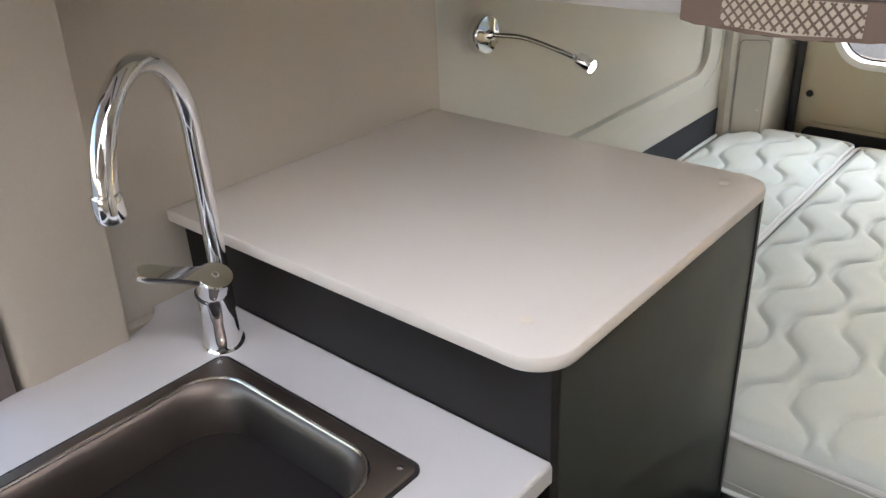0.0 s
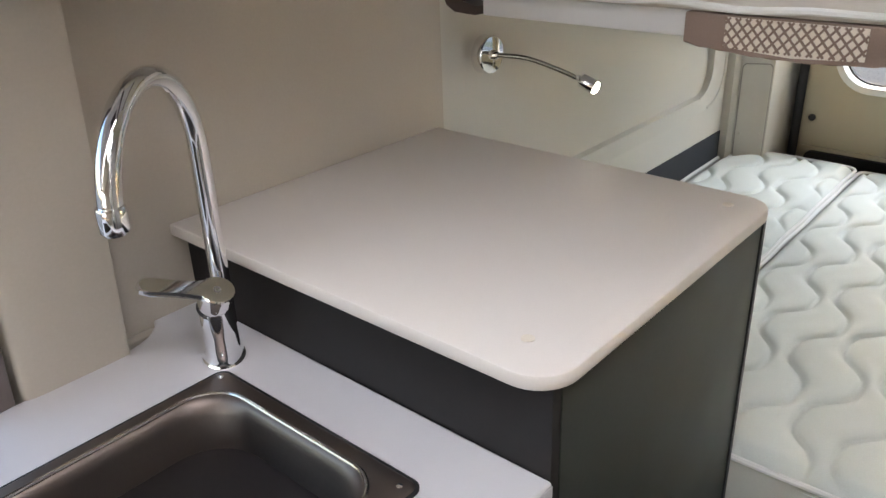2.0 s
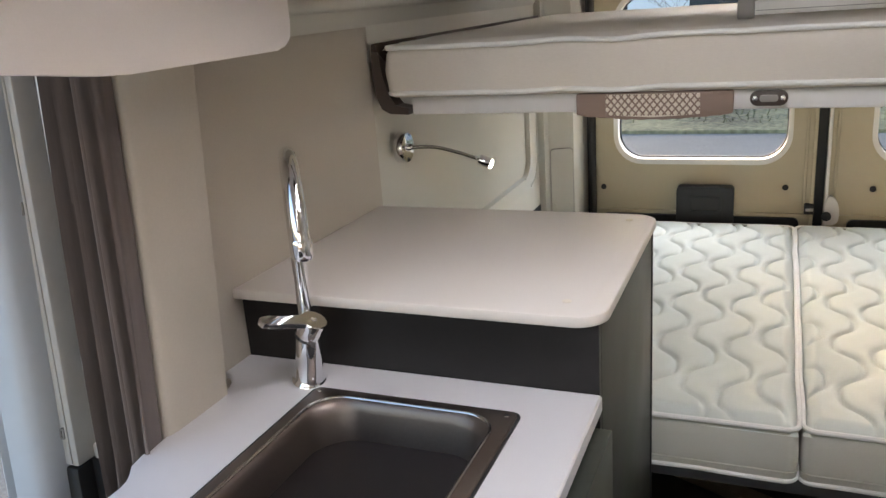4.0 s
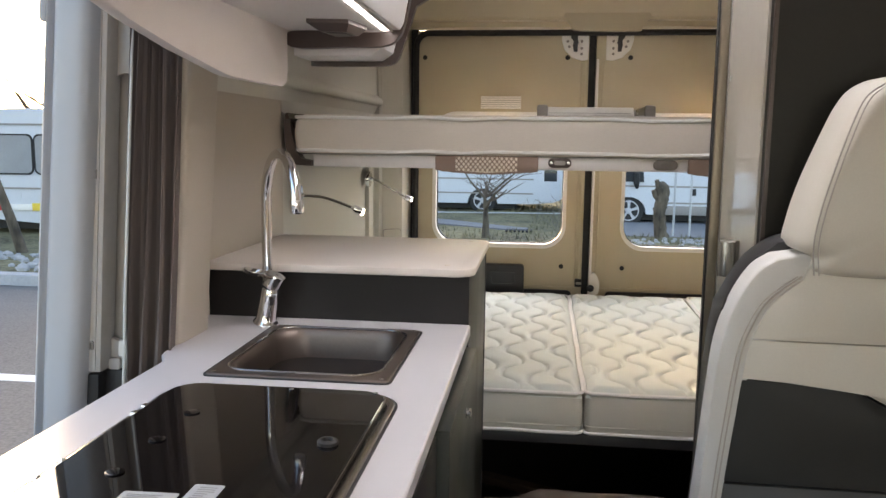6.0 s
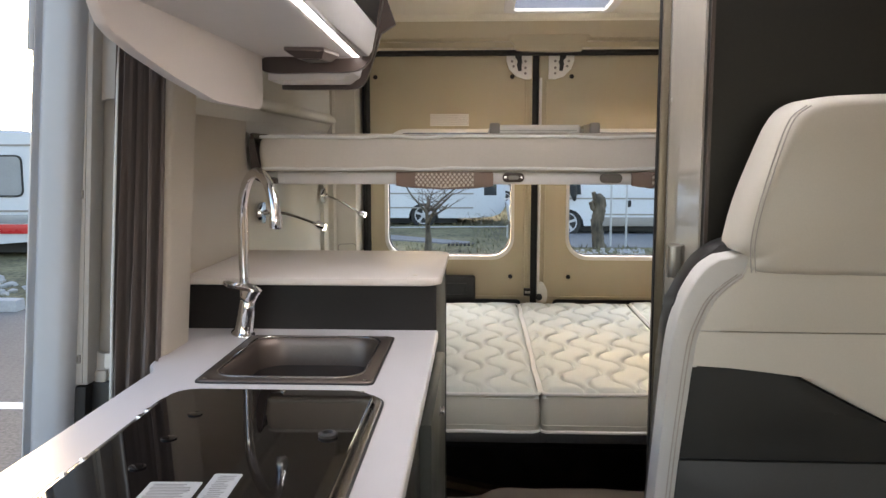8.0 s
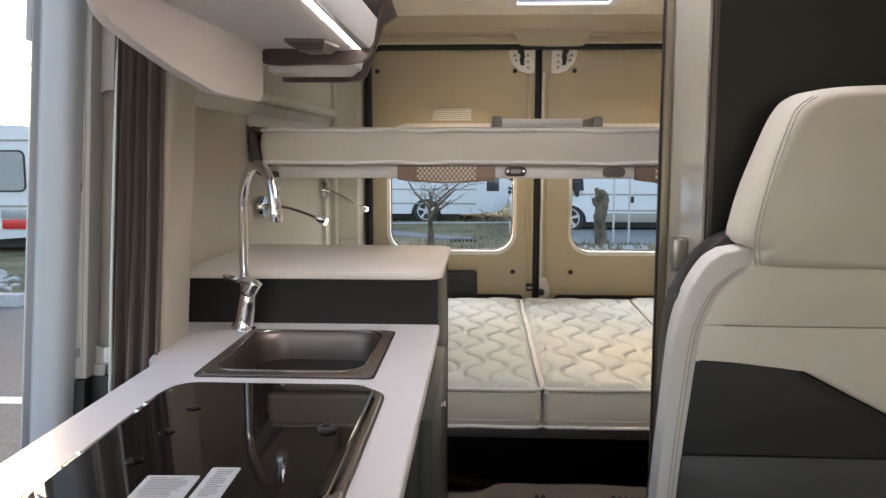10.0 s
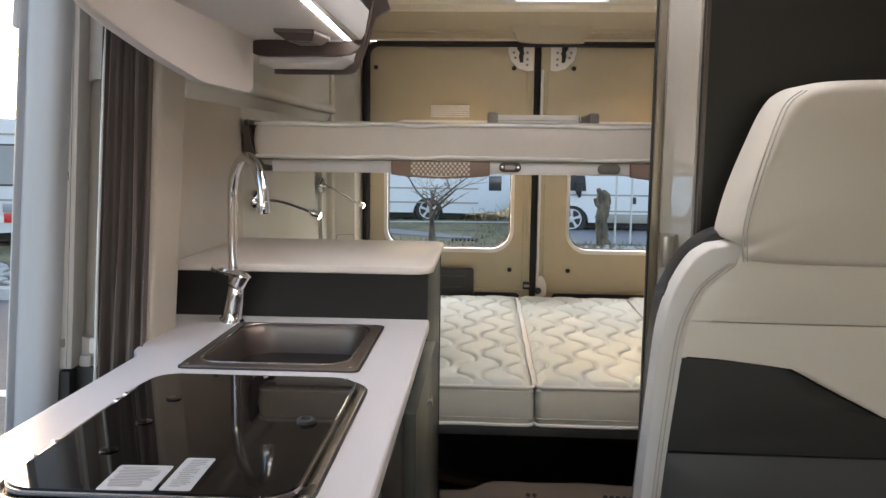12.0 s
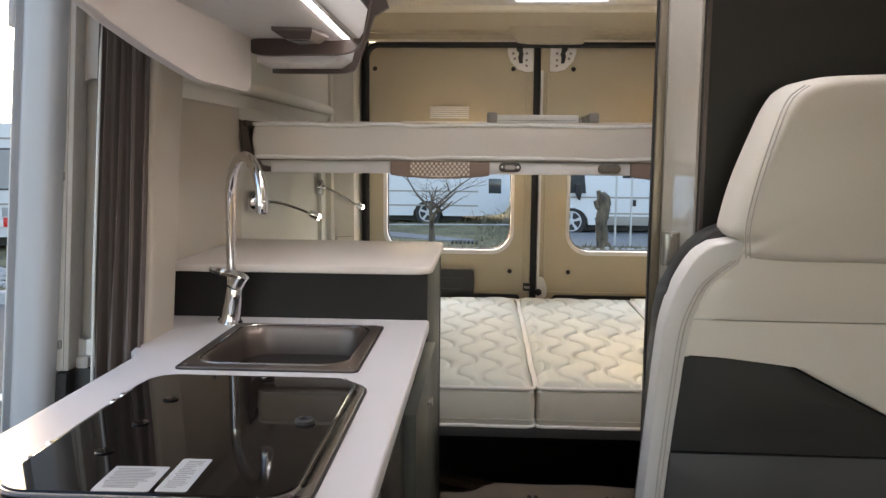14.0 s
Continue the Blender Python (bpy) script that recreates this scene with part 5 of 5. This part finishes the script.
def wheel(x, y, z, r, parent, axis=(0, -1, 0)):
    w = part("wheel", lathe([(r * 0.62, -0.1), (r * 0.95, -0.1), (r, -0.06), (r, 0.08), (r * 0.95, 0.1), (r * 0.66, 0.1)], (x, y, z), axis, 28), M_TYRE, parent)
    part("rim", lathe([(r * 0.70, 0.06), (r * 0.68, 0.103), (r * 0.60, 0.100), (r * 0.52, 0.088), (r * 0.24, 0.092), (r * 0.16, 0.11)], (x, y, z), axis, 20), M_RIM, w)
    for k in range(5):
        a = 2 * math.pi * k / 5 + 0.3
        c, s_ = math.cos(a), math.sin(a)
        q = [(x + c * r * 0.14 - s_ * 0.02, z + s_ * r * 0.14 + c * 0.02), (x + c * r * 0.62 - s_ * 0.035, z + s_ * r * 0.62 + c * 0.035), (x + c * r * 0.62 + s_ * 0.035, z + s_ * r * 0.62 - c * 0.035), (x + c * r * 0.14 + s_ * 0.02, z + s_ * r * 0.14 - c * 0.02)]
        if axis == (0, -1, 0):
            part("spoke", prism(q, "y", y - 0.105, y - 0.08), M_RIM, w)


def motorhome(x, y, s, label, high=2.75, tail=3.0):
    """A parked white motorhome seen from its side. s: +1 where its cab lies towards -x."""
    v = thing("motorhome", (x, y, GZ), label, "motorhome", "parked vehicles")
    z0 = GZ + 0.28
    prof = [(-3.25, z0 - 0.05), (-3.3, z0 + 0.35), (-2.95, z0 + 0.62), (-2.3, z0 + 1.25), (-1.9, z0 + 1.45), (-2.2, z0 + 2.0), (-1.7, GZ + high), (tail - 0.1, GZ + high), (tail, GZ + high - 0.2), (tail, z0 + 0.22), (tail - 0.12, z0 + 0.06), (tail - 0.3, z0 - 0.01), (tail - 0.9, z0 - 0.05)]
    # the outline runs round the wheel openings
    def arch(cx):
        return [(cx + 0.36 * math.cos(radians(a)), z0 - 0.05 + 0.36 * math.sin(radians(a))) for a in range(0, 181, 20)]
    outline = prof + arch(1.6) + arch(-2.05)
    part("body", prism([(x + s * p[0], p[1]) for p in outline], "y", y, y + 2.1), M_VAN, v)
    for k, zz in enumerate((z0 + 0.18, z0 + 0.52)):
        part("stripe", box(x - 2.2 if k else x - 1.5, x + 2.8, y - 0.006, y + 0.01, zz, zz + 0.035), M_GREYPL, v)
    part("window", box(x + min(s * -1.0, s * -0.1), x + max(s * -1.0, s * -0.1), y - 0.012, y + 0.01, z0 + 0.95, z0 + 1.45, 0.004), M_VANWIN, v)
    part("window", box(x + min(s * 1.2, s * 2.2), x + max(s * 1.2, s * 2.2), y - 0.012, y + 0.01, z0 + 0.95, z0 + 1.45, 0.004), M_VANWIN, v)
    part("service_hatch", box(x + s * 3.2 - 0.15, x + s * 3.2 + 0.15, y - 0.012, y + 0.01, z0 + 0.50, z0 + 0.85, 0.004), M_VANWIN, v)
    cab = [(-2.75, z0 + 0.64), (-2.25, z0 + 1.18), (-1.82, z0 + 1.22), (-1.76, z0 + 0.62)]
    part("cab_window", prism([(x + s * a, b) for a, b in cab], "y", y - 0.012, y + 0.01), M_VANWIN, v)
    part("underside", box(x - 2.7, x + 2.4, y + 0.15, y + 2.0, GZ + 0.10, z0 - 0.02), M_TYRE, v)
    part("mirror", tube([(x - 1.9 * s, y - 0.02, z0 + 0.5), (x - 1.93 * s, y - 0.12, z0 + 0.62), (x - 1.93 * s, y - 0.14, z0 + 0.82)], [0.03, 0.07, 0.06], 8), M_TYRE, v)
    part("door_handle", box(x - 0.78, x - 0.70, y - 0.02, y + 0.01, z0 + 0.36, z0 + 0.5, 0.004), M_TYRE, v)
    if tail < 3.3:
        part("skirt", box(x - 1.45, x + 1.1, y - 0.01, y + 0.01, z0 - 0.05, z0 + 0.14, 0.003), M_GREYPL, v)
    for cx in (1.6, -2.05):
        wheel(x + s * cx, y + 0.13, GZ + 0.30, 0.32, v)
    return v


motorhome(-3.21, 18.2, 1, "white motorhome with grey stripes parked beyond the grass", 2.75, 3.56)
motorhome(3.66, 16.2, 1, "white motorhome with a low cab parked beyond the path")
motorhome(2.6, 25.0, 1, "white motorhome half hidden behind another one")


def caravan(x, y, turn, label, red=True):
    c = thing("caravan", (x, y, GZ), label, "caravan", "parked vehicles")
    rot = Matrix.Rotation(radians(turn), 3, 'Z')
    def fix(bm):
        bmesh.ops.rotate(bm, matrix=rot, verts=bm.verts)
        bmesh.ops.translate(bm, vec=(x, y, GZ), verts=bm.verts)
        return bm
    side = smooth_outline([(-1.1, 0.40), (-1.12, 1.05), (-1.08, 1.95), (-0.93, 2.13), (0.93, 2.13), (1.08, 1.95), (1.12, 1.05), (1.1, 0.40)], 2)
    part("body", fix(prism(side, "y", 0.0, 4.6)), M_VAN, c)
    for x0, x1 in ((-0.92, -0.03), (0.03, 0.92)):
        w_ = part("rear_window", fix(prism(rounded(x0, x1, 1.12, 1.72, 0.08, 4), "y", -0.015, 0.01)), M_PALEWIN, c)
        part("window_seal", fix(ring(rounded(x0 - 0.025, x1 + 0.025, 1.095, 1.745, 0.1, 4), rounded(x0, x1, 1.12, 1.72, 0.08, 4), "y", -0.02, 0.01)), M_TYRE, w_)
    for z_ in (0.86, 1.88):
        part("moulding", fix(box(-1.1, 1.1, -0.012, 0.01, z_, z_ + 0.03)), M_GREYPL, c)
    for y0 in (0.6, 2.8):
        part("side_window", fix(box(1.09, 1.125, y0, y0 + 0.9, 1.0, 1.4, 0.004)), M_PALEWIN, c)
    for k in range(9):
        part("rib", fix(box(-0.98 + k * 0.24, -0.965 + k * 0.24, -0.008, 0.01, 0.66, 0.84)), M_VAN, c)
    part("service_flap", fix(box(0.52, 0.98, -0.012, 0.01, 0.68, 0.82, 0.004)), M_PALEWIN, c)
    part("light_bar", fix(box(-1.05, 1.05, -0.03, 0.01, 0.52, 0.62, 0.004)), M_PLASTERWHITE, c)
    for x0 in (-1.0, 0.55):
        part("rear_light", fix(box(x0, x0 + 0.45, -0.045, -0.028, 0.52, 0.67, 0.004)), M_RED, c)
    part("number_plate", fix(box(-0.05, 0.47, -0.045, -0.028, 0.52, 0.64)), M_YELLOW, c)
    part("chassis", fix(box(-0.9, 0.9, 0.2, 4.4, 0.2, 0.45)), M_TYRE, c)
    wl = part("wheel", fix(lathe([(0.2, -0.1), (0.30, -0.1), (0.31, 0.0), (0.30, 0.1), (0.2, 0.1)], (1.0, 2.2, 0.31), (1, 0, 0), 24)), M_TYRE, c)
    return c


caravan(-10.75, 11.0, 5, "white caravan with red rear lights parked on the grass")
caravan(-8.3, 11.1, 3, "white caravan with red rear lights parked on the grass")
caravan(-13.9, 10.7, -2, "white caravan with a yellow plate parked on the grass")
caravan(-17.6, 12.0, 3, "white caravan parked on the grass")


def tree(x, y, height, seed, spread=1.0, trunk=0.07, label="bare young tree in winter", low=False):
    r_ = random.Random(seed)
    t = thing("tree", (x, y, GZ), label, "tree", "bare trees")
    stem, twigs = bmesh.new(), bmesh.new()
    def limb(p, d, length, rad, depth, bm):
        pts, radii = [p], [rad]
        q, dd = p.copy(), d.copy()
        for k in range(4):
            dd = (dd + Vector((r_.uniform(-1, 1), r_.uniform(-1, 1), r_.uniform(-0.2, 0.5))) * (0.07 if low and depth == 0 else 0.22)).normalized()
            q = q + dd * length / 4
            pts.append(q.copy())
            radii.append(rad * (1 - 0.16 * (k + 1)))
        tube(pts, radii, 7 if depth < 2 else 4, bm)
        if depth < 4:
            for k in range((4 if low and depth == 0 else 3) if depth < 2 else 4):
                i = r_.randint(1 if depth else 2, 4)
                a = r_.uniform(0, 6.28)
                nd = (dd * r_.uniform(0.3, 0.9) + Vector((math.cos(a), math.sin(a), r_.uniform(-0.1, 0.6))) * spread).normalized()
                if low and depth == 0:
                    i = 4 if k < 2 else 3
                    nd = Vector((math.cos(0.3 + k * 2.5), math.sin(0.3 + k * 2.5), 0.95)).normalized()
                limb(pts[i].copy(), nd, length * (r_.uniform(0.9, 1.3) if low and depth == 0 else r_.uniform(0.5, 0.75)), radii[i] * (0.78 if low else 0.6), depth + 1, stem if depth < 1 else twigs)
    limb(Vector((x, y, GZ - 0.05)), Vector((0.03, 0, 1)), height * 0.45, trunk, 0, stem)
    part("trunk", stem, M_BARK, t, smooth=60)
    part("crown", twigs, M_TWIG, t, smooth=60)
    return t


tree(-1.16, 12.9, 1.75, 3, 1.0, 0.082, low=True)
tree(3.5, 15.2, 1.9, 8, 1.1, 0.05, low=True)
tree(-9.1, 9.7, 6.4, 11, 0.9, 0.10)
tree(-7.3, 9.3, 5.6, 31, 1.0, 0.08)
tree(-12.4, 9.2, 5.0, 15, 0.9, 0.11)
tree(-12.5, 24.0, 8.0, 21, 0.9, 0.15)
tree(-16.5, 24.5, 8.0, 25, 0.9, 0.15)
stump = thing("tree_stump", (1.88, 13.56, GZ), "pollarded tree trunk with stubs of cut branches", "tree stump")
sb = bmesh.new()
rings = 26
tube([(1.88 + 0.02 * math.sin(k * 0.4), 13.56, GZ - 0.05 + k * 0.044) for k in range(rings)],
     [(0.135 - 0.03 * min(1.0, k / 5) + 0.018 * max(0.0, (k - 15) / 8)) * (1.0 if k < 23 else (0.9, 0.7, 0.35)[k - 23]) for k in range(rings)], 20, sb)
for v in sb.verts:
    out = Vector((v.co.x - 1.88, v.co.y - 13.56, 0.0))
    v.co += out * (0.22 * noise.noise(Vector((v.co.x * 18, v.co.y * 18, v.co.z * 3))) + 0.35 * noise.noise(v.co * 32))
part("trunk", sb, M_BARK, stump, smooth=60)
for dx, z in ((-0.17, 0.80), (-0.12, 0.98)):
    part("stub", tube([(1.90, 13.55, GZ + z - 0.12), (1.90 + dx * 0.8, 13.5, GZ + z), (1.90 + dx, 13.48, GZ + z + 0.1)], [0.05, 0.045, 0.04], 8), M_BARK, stump)

rail_fence = thing("rail_fence", (2.6, 14.0, GZ), "thin white metal rails and posts at the path", "fence")
for x in (2.166, 2.45, 2.98):
    part("post", tube([(x, 13.9, GZ), (x, 13.9, GZ + 2.2)], 0.02, 8), M_RAILPALE, rail_fence)
low_rail = thing("low_rail", (-2.5, 15.0, GZ), "thin pale rope rail across the grass", "rail")
part("rail", tube([(-5.5, 15.2, GZ + 0.30), (-2.5, 15.2, GZ + 0.27), (0.3, 15.2, GZ + 0.30)], 0.012, 6), M_RAILPALE, low_rail)
for x in (-5.5, -2.5, 0.3):
    part("post", tube([(x, 15.2, GZ), (x, 15.2, GZ + 0.33)], 0.018, 6), M_RAILPALE, low_rail)

bush = bmesh.new()
for k in range(32):
    bx, by = rng.uniform(-0.35, 0.55), rng.uniform(14.2, 17.0)
    a, reach = rng.uniform(0, 6.28), rng.uniform(0.2, 0.55)
    up = rng.uniform(0.15, 0.6)
    tube([(bx, by, GZ + 0.03), (bx + 0.5 * reach * math.cos(a), by + 0.3 * reach, GZ + up), (bx + reach * math.cos(a), by + 0.5 * reach * math.sin(a), GZ + up * rng.uniform(0.5, 1.3))], [0.008, 0.006, 0.004], 4, bush)
tagged(part("brambles", bush, M_BRAMBLE, None, "", 0), "pale bare brambles in the grass", "bush", "", "stuff")
grating = thing("drain_grating", (-0.61, 14.0, GZ + 0.05), "black drain grating at the edge of the slab", "drain")
for k in range(7):
    part("bar", box(-0.86 + k * 0.075, -0.82 + k * 0.075, 13.85, 14.12, GZ + 0.05, GZ + 0.085), M_TYRE, grating)

hedge = bmesh.new()
for k in range(1100):
    a = rng.uniform(-62, 40)
    dist = rng.uniform(38, 52)
    own = bmesh.new()
    bmesh.ops.create_icosphere(own, subdivisions=1, radius=rng.uniform(0.5, 1.0))
    for v in own.verts:
        v.co *= 0.8 + 0.4 * rng.random()
    bmesh.ops.translate(own, vec=(dist * math.sin(radians(a)), dist * math.cos(radians(a)), GZ + rng.uniform(0, 1.7)), verts=own.verts)
    join(hedge, own)
tagged(part("far_hedge", hedge, M_HEDGE, None, "", 0), "distant bare hedge and bushes", "hedge", "", "stuff")
